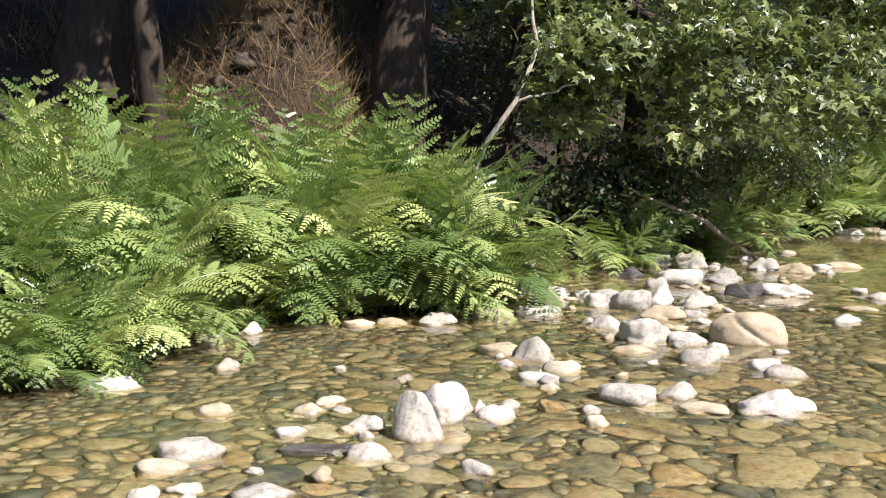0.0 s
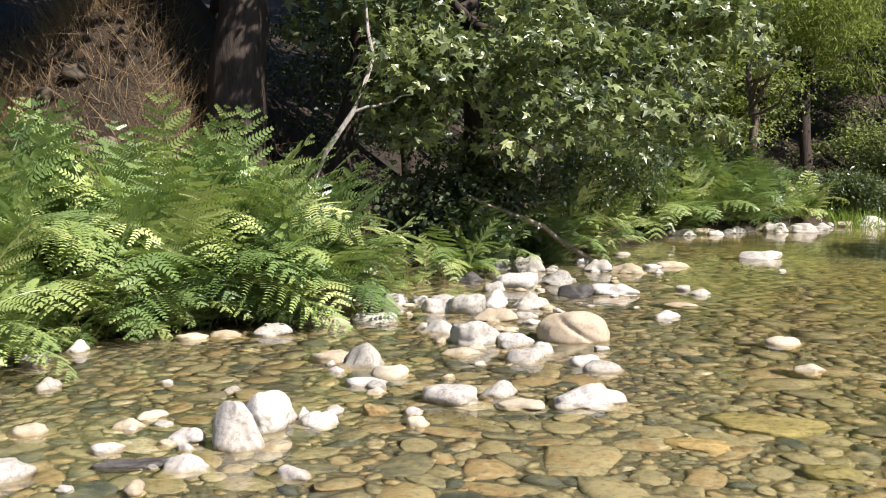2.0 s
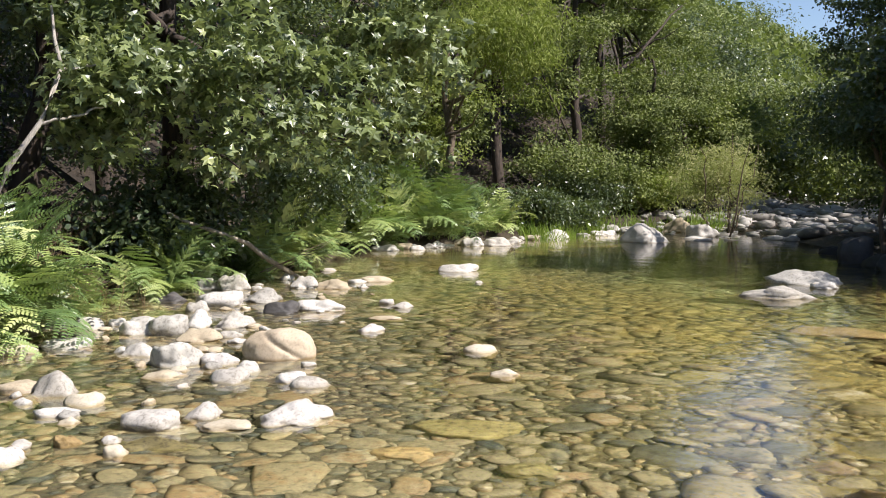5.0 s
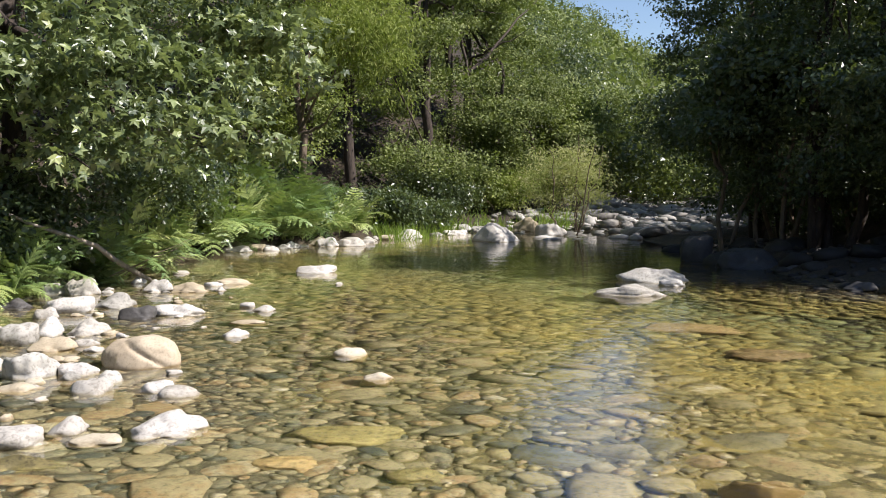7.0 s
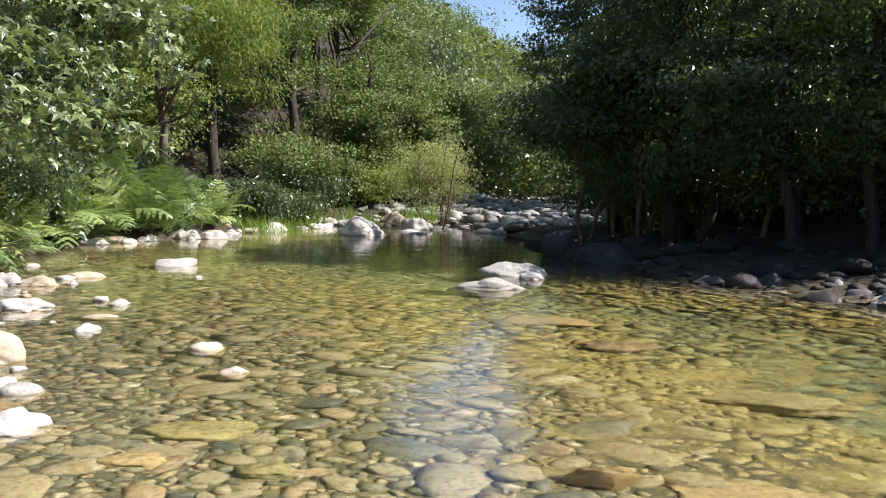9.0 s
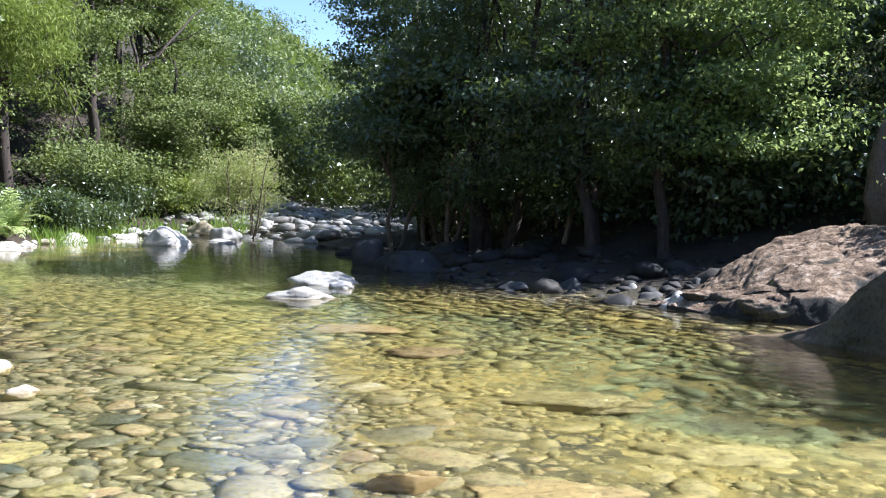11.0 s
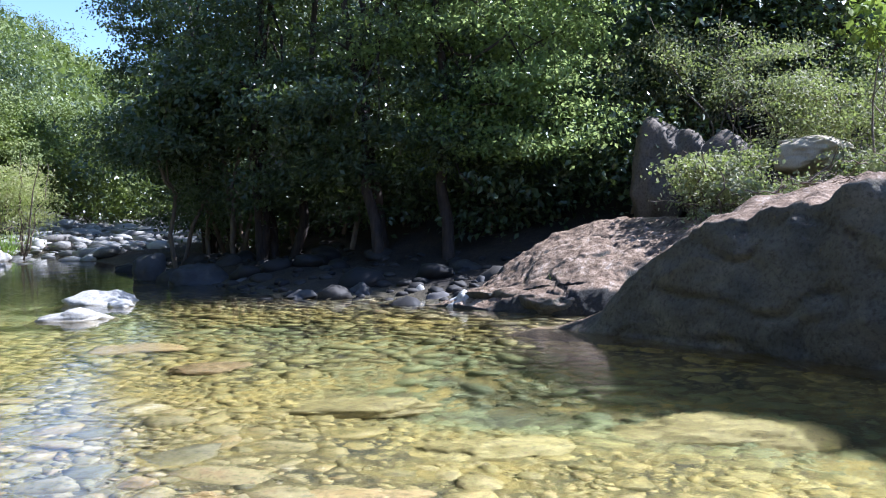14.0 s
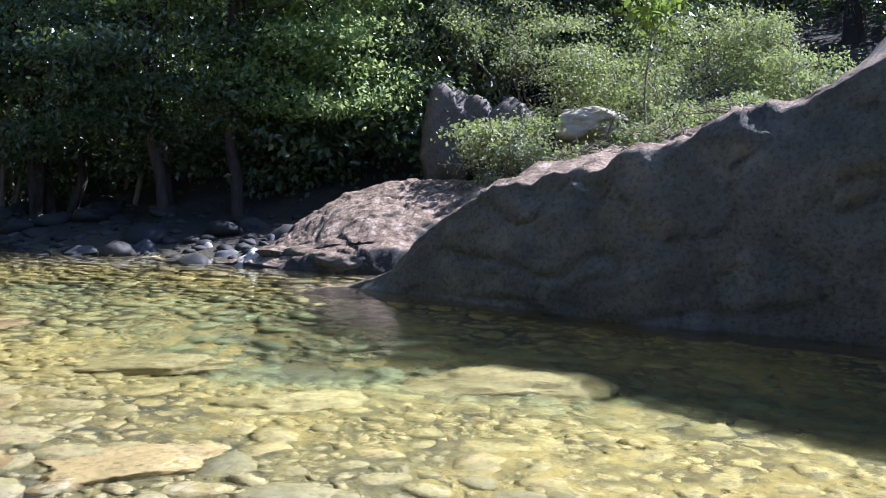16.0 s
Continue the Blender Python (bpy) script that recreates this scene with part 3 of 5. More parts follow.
river_stone(2.10, 6.14, 0.22, 0.20, 0.08, -1, "w")
river_stone(2.18, 5.94, 0.25, 0.18, 0.06, -8, "w")
river_stone(1.13, 5.17, 0.31, 0.25, 0.11, -17, "w")
river_stone(1.42, 5.30, 0.21, 0.17, 0.10, -3, "w")
river_stone(1.88, 5.07, 0.38, 0.35, 0.11, -28, "w")
river_stone(1.51, 5.02, 0.26, 0.22, 0.04, -25, "t")
river_stone(0.66, 6.24, 0.27, 0.24, 0.16, -7, "w")
river_stone(0.47, 6.45, 0.30, 0.28, 0.07, 13, "t")
river_stone(0.67, 5.66, 0.23, 0.19, 0.05, 11, "w")
river_stone(0.82, 5.87, 0.23, 0.18, 0.08, -16, "t")
river_stone(0.42, 4.75, 0.19, 0.16, 0.07, -13, "w")
river_stone(0.73, 5.41, 0.11, 0.09, 0.04, -6, "t")
river_stone(2.71, 11.86, 0.42, 0.36, 0.24, -20, "w")
river_stone(2.41, 11.93, 0.32, 0.23, 0.15, 1, "w")
river_stone(2.32, 10.28, 0.45, 0.35, 0.18, 2, "w")
river_stone(2.78, 10.51, 0.43, 0.40, 0.18, -16, "g")
river_stone(3.57, 12.75, 0.19, 0.16, 0.12, -13, "w")
river_stone(3.54, 11.69, 0.32, 0.27, 0.17, -12, "w")
river_stone(3.85, 11.52, 0.45, 0.37, 0.13, -13, "t")
river_stone(4.31, 12.03, 0.22, 0.20, 0.06, -17, "w")
river_stone(3.21, 9.61, 0.45, 0.37, 0.13, -10, "w")
river_stone(2.78, 9.49, 0.34, 0.26, 0.14, -19, "d")
river_stone(4.40, 13.80, 0.23, 0.22, 0.05, -15, "w")
river_stone(1.89, 10.87, 0.32, 0.27, 0.12, -21, "d")
river_stone(2.02, 9.94, 0.24, 0.19, 0.13, -7, "w")
river_stone(4.60, 12.19, 0.44, 0.31, 0.07, -15, "t")
river_stone(3.98, 9.83, 0.16, 0.14, 0.06, -32, "w")
river_stone(4.02, 9.48, 0.24, 0.20, 0.07, -21, "w")
river_stone(3.25, 8.04, 0.22, 0.19, 0.07, -23, "w")
river_stone(3.60, 8.76, 0.30, 0.27, 0.02, -13, "t")
river_stone(0.29, 9.41, 0.14, 0.10, 0.12, -12, "w")
river_stone(0.47, 9.38, 0.17, 0.14, 0.07, 13, "w")
river_stone(2.06, 8.13, 0.19, 0.15, 0.06, -12, "w")
river_stone(6.12, 13.07, 0.55, 0.47, 0.13, -27, "w")
river_stone(3.71, 6.74, 0.25, 0.20, 0.06, -29, "t")
river_stone(3.49, 5.81, 0.19, 0.15, 0.05, -22, "t")
river_stone(8.54, 18.26, 0.48, 0.43, 0.22, -36, "w")
river_stone(9.00, 18.11, 0.54, 0.45, 0.20, -18, "w")
river_stone(10.78, 20.83, 0.59, 0.46, 0.25, -33, "g")
river_stone(11.13, 19.88, 0.76, 0.69, 0.25, -35, "w")
river_stone(13.39, 22.61, 0.66, 0.49, 0.16, -31, "w")
river_stone(13.77, 21.94, 0.69, 0.60, 0.23, -42, "w")
river_stone(15.44, 21.36, 0.80, 0.62, 0.44, -39, "t")
river_stone(14.85, 19.47, 0.73, 0.67, 0.35, -37, "w")
river_stone(6.57, 17.95, 0.48, 0.44, 0.20, -27, "t")
river_stone(7.14, 17.97, 0.27, 0.22, 0.09, -15, "w")
river_stone(9.62, 10.02, 0.9, 0.7, 0.2, -42, "g")
river_stone(8.30, 8.91, 0.82, 0.5, 0.15, -50, "w")
river_stone(9.46, 9.48, 0.34, 0.29, 0.10, -50, "w")
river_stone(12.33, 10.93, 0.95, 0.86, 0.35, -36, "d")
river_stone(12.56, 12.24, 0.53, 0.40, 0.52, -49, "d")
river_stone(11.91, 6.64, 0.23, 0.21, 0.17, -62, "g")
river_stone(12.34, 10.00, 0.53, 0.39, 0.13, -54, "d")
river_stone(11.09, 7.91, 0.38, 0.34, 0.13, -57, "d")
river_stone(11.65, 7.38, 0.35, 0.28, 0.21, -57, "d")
river_stone(12.60, 7.55, 0.28, 0.23, 0.24, -59, "g")
river_stone(12.9, 6.75, 0.33, 0.3, 0.33, -70, "g")
river_stone(11.52, 6.10, 0.29, 0.21, 0.13, -46, "d")
river_stone(12.35, 5.9, 0.34, 0.3, 0.3, -48, "d")
river_stone(11.03, 5.48, 0.40, 0.35, 0.23, -52, "g")

# a row of pale stones along the far shore
rng = random.Random(33)
for k in range(26):
    u = k / 25
    x = float(np.interp(u, (0, 0.35, 0.6, 1), (6.6, 9.3, 10.9, 14.2))) + rng.gauss(0, 0.12)
    y = float(np.interp(u, (0, 0.35, 0.6, 1), (17.6, 18.75, 19.75, 21.6))) + rng.gauss(0, 0.15)
    w = rng.uniform(0.22, 0.62)
    river_stone(x, y, w, w * 0.75, w * rng.uniform(0.2, 0.42), rng.uniform(-60, 0), "wwtg"[k % 4])

# small stones lying between the larger ones along the bar
rng = random.Random(21)
for k in range(84):
    a, b, c, e = ((-0.3, 4.3, 0.5, 0.4), (0.6, 5.6, 0.6, 0.6), (1.6, 6.6, 0.5, 0.5), (1.9, 8.5, 0.6, 0.5), (2.5, 10.4, 0.6, 0.7), (3.4, 11.8, 0.8, 0.5), (0.5, 9.3, 0.5, 0.3))[k % 7]
    w = rng.uniform(0.06, 0.17)
    river_stone(a + rng.gauss(0, c), b + rng.gauss(0, e), w, w * rng.uniform(0.65, 0.95), w * rng.uniform(0.16, 0.4), rng.uniform(0, 180), "wwwtgt"[k % 6])


def sculpted(name, seed, size, place, turn, mat, label, sub=5, edit=None, rough=0.16, sharp=2.4, lean=(0, 0), category="stone", group="", facets=3):
    """A boulder of its own shape; edit(co) bends the unit form before it is scaled."""
    vs, fs = pebble(seed, sub, 1.0, rough, sharp, facets)
    if edit is not None:
        vs = np.array([edit(*v) for v in vs])
    me = mesh_of(name, vs * np.asarray(size), fs, mat)
    ob = new(name, me)
    ob.matrix_basis = pose(*place, lean[0], lean[1], turn)
    return tagged(ob, label, category, group)


# upright tooth-shaped stone among the flat ones
sculpted("standing_stone", 8, (0.25, 0.22, 0.33), (0.06, 4.37, 0.05), 8, WHITE, "upright white granite stone like a tooth, in shallow water",
         edit=lambda x, y, z: (x * (1.15 - 0.5 * (z + 0.5)) - 0.18 * (z + 0.5) + 0.07, y * (1.05 - 0.35 * (z + 0.5)), z - 0.12 * x * max(z, 0)), rough=0.14, sharp=3.2, facets=2, group="river stones")
sculpted("river_stone", 14, (0.26, 0.22, 0.26), (0.17, 4.68, 0.05), 60, WHITE, "rounded white granite stone leaning on the upright one", rough=0.14, sharp=2.4, facets=1, group="river stones")
# the buff boulder with a split round its side
sculpted("river_boulder", 23, (0.56, 0.46, 0.46), (2.24, 7.1, -0.02), -22, BROWN, "rounded buff boulder with a crack across its face",
         edit=lambda x, y, z: (x * (1 - 0.03 * math.exp(-((z - 0.3 + 0.75 * x) / 0.035) ** 2)), y * (1 - 0.09 * math.exp(-((z - 0.3 + 0.75 * x) / 0.04) ** 2)), z - 0.022 * math.exp(-((z - 0.3 + 0.75 * x) / 0.05) ** 2)),
         rough=0.1, sharp=2.1, facets=0, group="river stones")
sculpted("river_boulder", 31, (1.05, 0.9, 0.8), (12.45, 18.2, 0.0), -36, WHITE, "large domed white boulder at the far shore",
         edit=lambda x, y, z: (x * (1.08 - 0.55 * max(z, 0)) - 0.12 * z, y, z), rough=0.2, sharp=2.6, facets=5, group="river stones")
# large stones lying under water
for x, y, w, d, h, turn, mat, label in (
        (2.72, 4.66, 0.66, 0.42, 0.3, -25, OLIVE, "broad olive-brown stone under the water"),
        (2.26, 4.3, 0.36, 0.26, 0.2, -35, ORANGE, "rust-coloured stone under the water"),
        (2.72, 3.86, 0.3, 0.24, 0.2, -20, OLIVE, "yellowish stone under the water"),
        (7.3, 6.85, 0.95, 0.6, 0.32, -40, ORANGE, "long rust-coloured slab under the water"),
        (6.85, 5.55, 0.8, 0.65, 0.36, -30, ORANGE, "rust-brown boulder under the water"),
        (4.8, 5.5, 0.5, 0.34, 0.2, -30, OLIVE, "flat olive stone under the water"),
        (6.15, 3.65, 1.35, 0.75, 0.5, -42, OLIVE, "long pale slab under the water"),
        (5.6, 2.2, 0.95, 0.6, 0.34, -60, OLIVE, "flat yellow-olive slab under the water"),
        (6.8, 1.3, 1.6, 1.0, 0.42, -70, OLIVE, "broad yellow-olive slab under the water"),
        (4.35, 2.35, 0.95, 0.6, 0.2, -40, PINK, "broad pinkish-brown slab just under the water"),
        (3.95, 2.9, 0.4, 0.28, 0.42, -40, BROWN, "wet pinkish stone whose tip breaks the water"),
        (0.45, 4.85, 0.16, 0.12, 0.14, 10, ORANGE, "small rust-orange stone under the water"),
        (0.72, 4.95, 0.15, 0.11, 0.16, 0, ORANGE, "small rust-orange stone under the water"),
        (1.1, 4.8, 0.46, 0.3, 0.16, -12, OLIVE, "flat brownish stone under the water"),
        (-0.35, 4.1, 0.42, 0.16, 0.14, 8, DARK, "long dark slate-grey stone under the water")):
    sculpted("sunken_stone", int(w * 97 + x * 13), (w, d, h), (x, y, ground_z(x, y) + 0.04 * h), turn, mat, label, sub=5, rough=0.42 if w > 0.7 else 0.3, facets=3, sharp=2.4, group="sunken stones")


for x, y, w, h, turn in ((-2.5, 10.85, 0.26, 0.2, 10), (-2.25, 10.75, 0.3, 0.16, 40), (-2.0, 10.85, 0.22, 0.16, 80), (-2.4, 11.1, 0.3, 0.2, 20), (-2.7, 11.0, 0.24, 0.18, 60)):
    sculpted("bank_stone", int(w * 100 - x * 10), (w, w * 0.8, h), (x, y, ground_z(x, y) + 0.3 * h), turn, HILL, "dull grey-brown stone bedded in the dry earth bank", sub=3, group="stones in the bank")

# ---- granite slabs on the far right bank ----
def ridge_height(y):
    """Height of the great slab's crest along the bank."""
    ys = (-9.0, -5.0, -2.6, -1.3, -0.75, -0.5, 0.05, 0.3, 0.6, 1.05, 1.5, 2.0, 2.4, 2.75, 3.15, 3.6, 4.0)
    zs = (3.8, 3.6, 2.9, 2.2, 1.95, 1.78, 1.72, 1.5, 1.34, 1.26, 1.18, 1.07, 0.93, 0.63, 0.25, 0.05, -0.2)
    return np.interp(y, ys, zs)


rows, cols = 220, 130
ry = np.linspace(4.0, -9.0, rows)
verts = []
for y in ry:
    crest = float(ridge_height(y)) + (0.07 * noise.noise(Vector((y * 2.3, 4, 1))) + 0.05 * noise.noise(Vector((y * 6, 2, 7)))) * float(step(3.6, 2.6, y))
    rx = 9.62 - 0.30 * max(3.6 - y, 0) + 0.012 * max(3.6 - y, 0) ** 2
    for c in range(cols):
        u = c / (cols - 1)
        if u < 0.45:
            s = u / 0.45
            x = rx - 0.42 + 0.42 * s ** 2.2 + 0.12 * math.sin(3.1 * s) * (1 - s)
            z = -1.3 + (crest + 1.3) * s ** 0.92
            back = max(0.0, (s - 0.86) / 0.14)
            x += 0.06 * back
        else:
            s = (u - 0.45) / 0.55
            x = rx + 0.06 + 3.6 * s
            z = crest + 0.1 * s + 0.2 * s * step(-0.4, 0.4, y) * step(3.3, 2.2, y) + 0.7 * s * step(-0.6, -2.0, y) - 0.35 * math.sin(s * math.pi) * step(2.2, 3.4, y)
        q = Vector((x, y, z))
        tilted = Vector((x * 0.5 + z * 0.5, y * 0.8 - z * 0.7, z * 1.6 + y * 0.5))
        k = 0.2 * noise.noise(q * 0.6) + 0.05 * (1 - 2 * abs(noise.noise(tilted * 0.9))) + 0.015 * (1 - 2 * abs(noise.noise(tilted * 3.1))) + 0.02 * noise.noise(q * 5) + 0.014 * noise.noise(q * 9) + 0.012 * noise.noise(q * 16) - 0.1
        edge = abs(noise.noise(Vector((x * 0.7, y * 1.2, z * 2.4)) + Vector((4, 1, 9))))
        k -= 0.07 * max(0, 0.07 - edge) / 0.07
        fade = min(1, max(0.15, (3.9 - y) / 1.2))
        face = step(0.52, 0.36, u)
        # ledges and broken edges along the weathered top
        worn = 0.13 * noise.noise(q * 1.7 + Vector((0, 0, 8))) + 0.1 * noise.noise(Vector((x * 0.8, y * 1.1, 6.0))) - 0.06 * max(0, 0.12 - abs(noise.noise(Vector((x * 0.5, y * 1.4, 2.0))))) / 0.12 + 0.05 * noise.noise(q * 6) + 0.035 * noise.noise(q * 14)
        brow = step(0.36, 0.44, u) * step(-1.4, -0.6, y)
        verts.append((x - k * face * fade - 0.8 * worn * brow * fade, y + 0.06 * k, z + (k * (1 - face) * 0.4 + worn * 0.5 * brow) * fade))
i, j = np.meshgrid(np.arange(rows - 1), np.arange(cols - 1), indexing="ij")
quads = np.stack([i * cols + j, i * cols + j + 1, (i + 1) * cols + j + 1, (i + 1) * cols + j], -1).reshape(-1, 4)
slab = tagged(new("granite_slab", mesh_of("granite_slab", verts, quads, CLIFF)), "great sloping granite slab, pinkish top and mossy face with shade in its colour, rising from the pool", "rock")

# low outcrop beyond it: one sloping sheet from the waterline up to a broad back, undercut in front
rows, cols = 150, 130
verts = []
for r in range(rows):
    u = r / (rows - 1)
    front = [float(np.interp(u, (0, 0.12, 0.25, 0.55, 0.75, 1), c)) for c in ((10.98, 10.86, 10.78, 10.72, 10.68, 10.95), (5.95, 5.6, 5.25, 4.5, 4.05, 3.2))]
    crest = [float(np.interp(u, (0, 0.15, 0.3, 0.5, 0.7, 1), c)) for c in ((11.35, 11.5, 11.8, 12.35, 12.6, 12.7), (5.95, 5.55, 5.25, 4.8, 4.2, 3.1), (-0.08, 0.14, 0.42, 0.78, 0.96, 0.96))]
    undercut = float(step(0.3, 0.5, u) * step(1.0, 0.8, u))
    for c in range(cols):
        v = -0.2 + 1.9 * c / (cols - 1)
        x, y = front[0] + (crest[0] - front[0]) * v, front[1] + (crest[1] - front[1]) * v
        if v < 0:
            z = 4.0 * v
            x, y = front[0] + 0.1 * undercut * -v * 5, front[1]
        elif v < 1:
            z = crest[2] * ((1 - undercut) * v ** 0.85 + undercut * (0.26 * float(step(0, 0.07, v)) + 0.74 * v))
        else:
            z = crest[2] + 0.1 * (v - 1) - 0.9 * (v - 1) ** 2
        q = Vector((x, y, z * 1.5))
        k = 0.26 * noise.noise(q * 0.9) + 0.05 * (1 - 2 * abs(noise.noise(q * 1.6 + Vector((3, 1, 2))))) + 0.03 * noise.noise(q * 4.5) + 0.03 * noise.noise(q * 9) + 0.04 * noise.noise(q * 19)
        edge = abs(noise.noise(Vector((x * 1.3 + y, y * 0.9 - x * 0.6, z)) + Vector((7, 3, 1))))
        k -= 0.08 * max(0, 0.05 - edge) / 0.05
        k *= float(step(-0.02, 0.25, v + 0.1))
        verts.append((x - 0.5 * k * undercut * (v < 0.15), y, z + k * 0.55 * float(step(0, 0.12, u))))
i, j = np.meshgrid(np.arange(rows - 1), np.arange(cols - 1), indexing="ij")
quads = np.stack([i * cols + j, (i + 1) * cols + j, (i + 1) * cols + j + 1, i * cols + j + 1], -1).reshape(-1, 4)
outcrop = thing("granite_outcrop", 0, 0, 0, "rough pinkish granite outcrop with dry needles, sloping into the water", "rock")
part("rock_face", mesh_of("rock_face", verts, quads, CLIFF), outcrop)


def outcrop_piece(name, seed, size, place, turn, lean, rough=0.2, facets=4):
    vs, fs = pebble(seed, 5, 1.0, rough, 2.6, facets)
    part(name, mesh_of(name, vs * np.asarray(size), fs, CLIFF), outcrop, "", pose(*place, lean[0], lean[1], turn))


outcrop_piece("rounded_knob", 41, (0.8, 1.4, 0.5), (11.15, 4.45, 0.08), -30, (0, -8), 0.24, 1)
outcrop_piece("toe", 49, (0.6, 0.9, 0.3), (11.3, 5.4, 0.06), -30, (-8, 6), 0.35)
sculpted("hillside_boulder", 72, (1.2, 1.2, 2.1), (14.5, 4.05, 1.3), 20, HILL, "tall weathered boulder on the wooded slope", sub=5, rough=0.26, sharp=2.2, category="rock", facets=0)
sculpted("hillside_boulder", 59, (1.0, 1.1, 1.4), (14.0, 3.25, 1.4), 50, HILL, "pale pointed boulder with a bush in front", sub=5, rough=0.22, sharp=2.2, category="rock", facets=2)
sculpted("hillside_boulder", 61, (0.7, 1.1, 0.55), (14.4, 2.1, 1.72), 10, TAN, "flat-topped pale boulder among dry brush", sub=5, rough=0.35, category="rock", facets=5)


# ---- cobbles of the bed ----
def scatter(x0, x1, y0, y1, sizes, tries, seed, keep):
    """Stones that do not overlap, larger ones first: rows of x, y, radius."""
    rng = random.Random(seed)
    cell, cells, out = 0.35, {}, []
    for lo, hi, share in sizes:
        for _ in range(int(tries * share)):
            x, y, r = rng.uniform(x0, x1), rng.uniform(y0, y1), rng.uniform(lo, hi)
            if not keep(x, y, r):
                continue
            cx, cy = int(x / cell), int(y / cell)
            if any((x - a) ** 2 + (y - b) ** 2 < (0.76 * (r + c)) ** 2
                   for gx_ in (cx - 1, cx, cx + 1) for gy_ in (cy - 1, cy, cy + 1) for a, b, c in cells.get((gx_, gy_), ())):
                continue
            cells.setdefault((cx, cy), []).append((x, y, r))
            out.append((x, y, r))
    return out


def on_bed(x, y, r):
    """Large cobbles lie in drifts across the pool; the shallows by the ferns are finer; far water holds no fine gravel."""
    drift = noise.noise(Vector((x * 0.55, y * 0.55, 5.0)))
    if r > 0.15 and x < 1.6:
        return False
    if r > 0.1:
        return drift > -0.16 - 0.25 * float(step(1.0, 4.0, x)) and (x > -0.4 or y < 4.6)
    if r > 0.06:
        return drift > -0.38 or x > 2.5
    return math.hypot(x, y) < 9 or r > 0.045


cobbles = scatter(-4.5, 11.2, -4.2, 15.5, ((0.15, 0.23, 0.0032), (0.1, 0.15, 0.017), (0.06, 0.1, 0.09), (0.035, 0.06, 0.33), (0.02, 0.035, 0.5)), 310000, 7, on_bed)
arr = np.array(cobbles)
cz = height(arr[:, 0], arr[:, 1])
wet = cz < -0.005
arr, cz = arr[wet], cz[wet]
LOW = [pebble(s + 70, 1, 1.0, 0.3, 2.2, 3) for s in range(12)]
FINE = [pebble(s + 70, 2, 1.0, 0.26, 2.2, 2) for s in range(12)]
rng = np.random.default_rng(5)
near = (np.hypot(arr[:, 0] - 0.9, arr[:, 1] - 3.9) < 2.1) & (arr[:, 2] > 0.055)
near_ids = np.flatnonzero(near)[:300]
single = np.zeros(len(arr), bool)
single[near_ids] = True
cobble_meshes = [mesh_of("cobble", v, f, COBBLE) for v, f in FINE]
bulk = []
for n, ((x, y, r), z) in enumerate(zip(arr, cz)):
    flat = rng.uniform(0.3, 0.55) * (0.72 if r > 0.1 else 1.0)
    tall = min(2 * r * flat, max(0.03, -z * 1.3))
    turn = rng.uniform(0, 360)
    wide = 2 * r * rng.uniform(0.95, 1.5)
    # gravel and silt bury the cobbles in patches across the pool
    silt_or_shade = float(step(3.2, 5.0, x) * step(7.5, 4.5, y)) * max(0.0, noise.noise(Vector((x * 1.1, y * 1.1, 3))) + 0.12)
    slack = float(step(3.6, 2.4, y) * step(3.4, 4.6, x))
    z -= (min(silt_or_shade * 0.7, 0.2) + 0.12 * slack) * tall
    deep_ = 2 * r * rng.uniform(0.7, 0.95)
    m = pose(x, y, z - 0.02 * tall, rng.normal() * 9, rng.normal() * 9, turn) @ Matrix.Diagonal((wide, deep_, tall, 1))
    if single[n]:
        part("cobble", cobble_meshes[n % 12], ground, "", m)
    else:
        v, f = (FINE if r > 0.1 and math.hypot(x - 1, y) < 6.5 else LOW)[n % 12]
        m = np.array(m)
        bulk.append((v @ m[:3, :3].T + m[:3, 3], f))
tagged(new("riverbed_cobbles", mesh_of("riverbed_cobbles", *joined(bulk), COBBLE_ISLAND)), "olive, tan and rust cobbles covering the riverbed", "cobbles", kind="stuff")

# bleached cobbles and boulders of the riffle upstream and the dark shelf under the alders
bulk = []
for x, y, r in scatter(11.5, 27, 14.5, 28, ((0.18, 0.36, 0.1), (0.07, 0.16, 0.7)), 6500, 9, lambda x, y, r: 0.5 < y / x < 1.5 and y > 17.5 - 0.35 * max(0, x - 15) and y - x < 8.5 and x > 12.5 + 0.3 * max(0, y - 19)):
    z = max(ground_z(x, y), -0.12)
    v, f = LOW[int(r * 1000) % 12]
    m = np.array(pose(x, y, z + 0.12 * r, rng.normal() * 8, rng.normal() * 8, rng.uniform(0, 360)) @ Matrix.Diagonal((2.5 * r, 1.8 * r, 0.85 * r, 1)))
    bulk.append((v @ m[:3, :3].T + m[:3, 3], f))
tagged(new("shore_cobbles", mesh_of("shore_cobbles", *joined(bulk), SHORE_ISLAND)), "pale cobbles and small boulders along the stony shore", "cobbles", kind="stuff")
# shelf cobbles take the colour that has the alders' shade in it
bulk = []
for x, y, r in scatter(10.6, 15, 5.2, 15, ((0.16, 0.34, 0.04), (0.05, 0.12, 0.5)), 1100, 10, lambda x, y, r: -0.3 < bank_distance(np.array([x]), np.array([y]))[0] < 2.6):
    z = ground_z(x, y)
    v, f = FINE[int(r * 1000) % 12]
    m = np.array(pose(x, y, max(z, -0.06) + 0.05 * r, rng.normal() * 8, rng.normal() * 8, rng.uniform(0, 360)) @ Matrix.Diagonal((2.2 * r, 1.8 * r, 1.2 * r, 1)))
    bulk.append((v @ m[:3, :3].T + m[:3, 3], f))
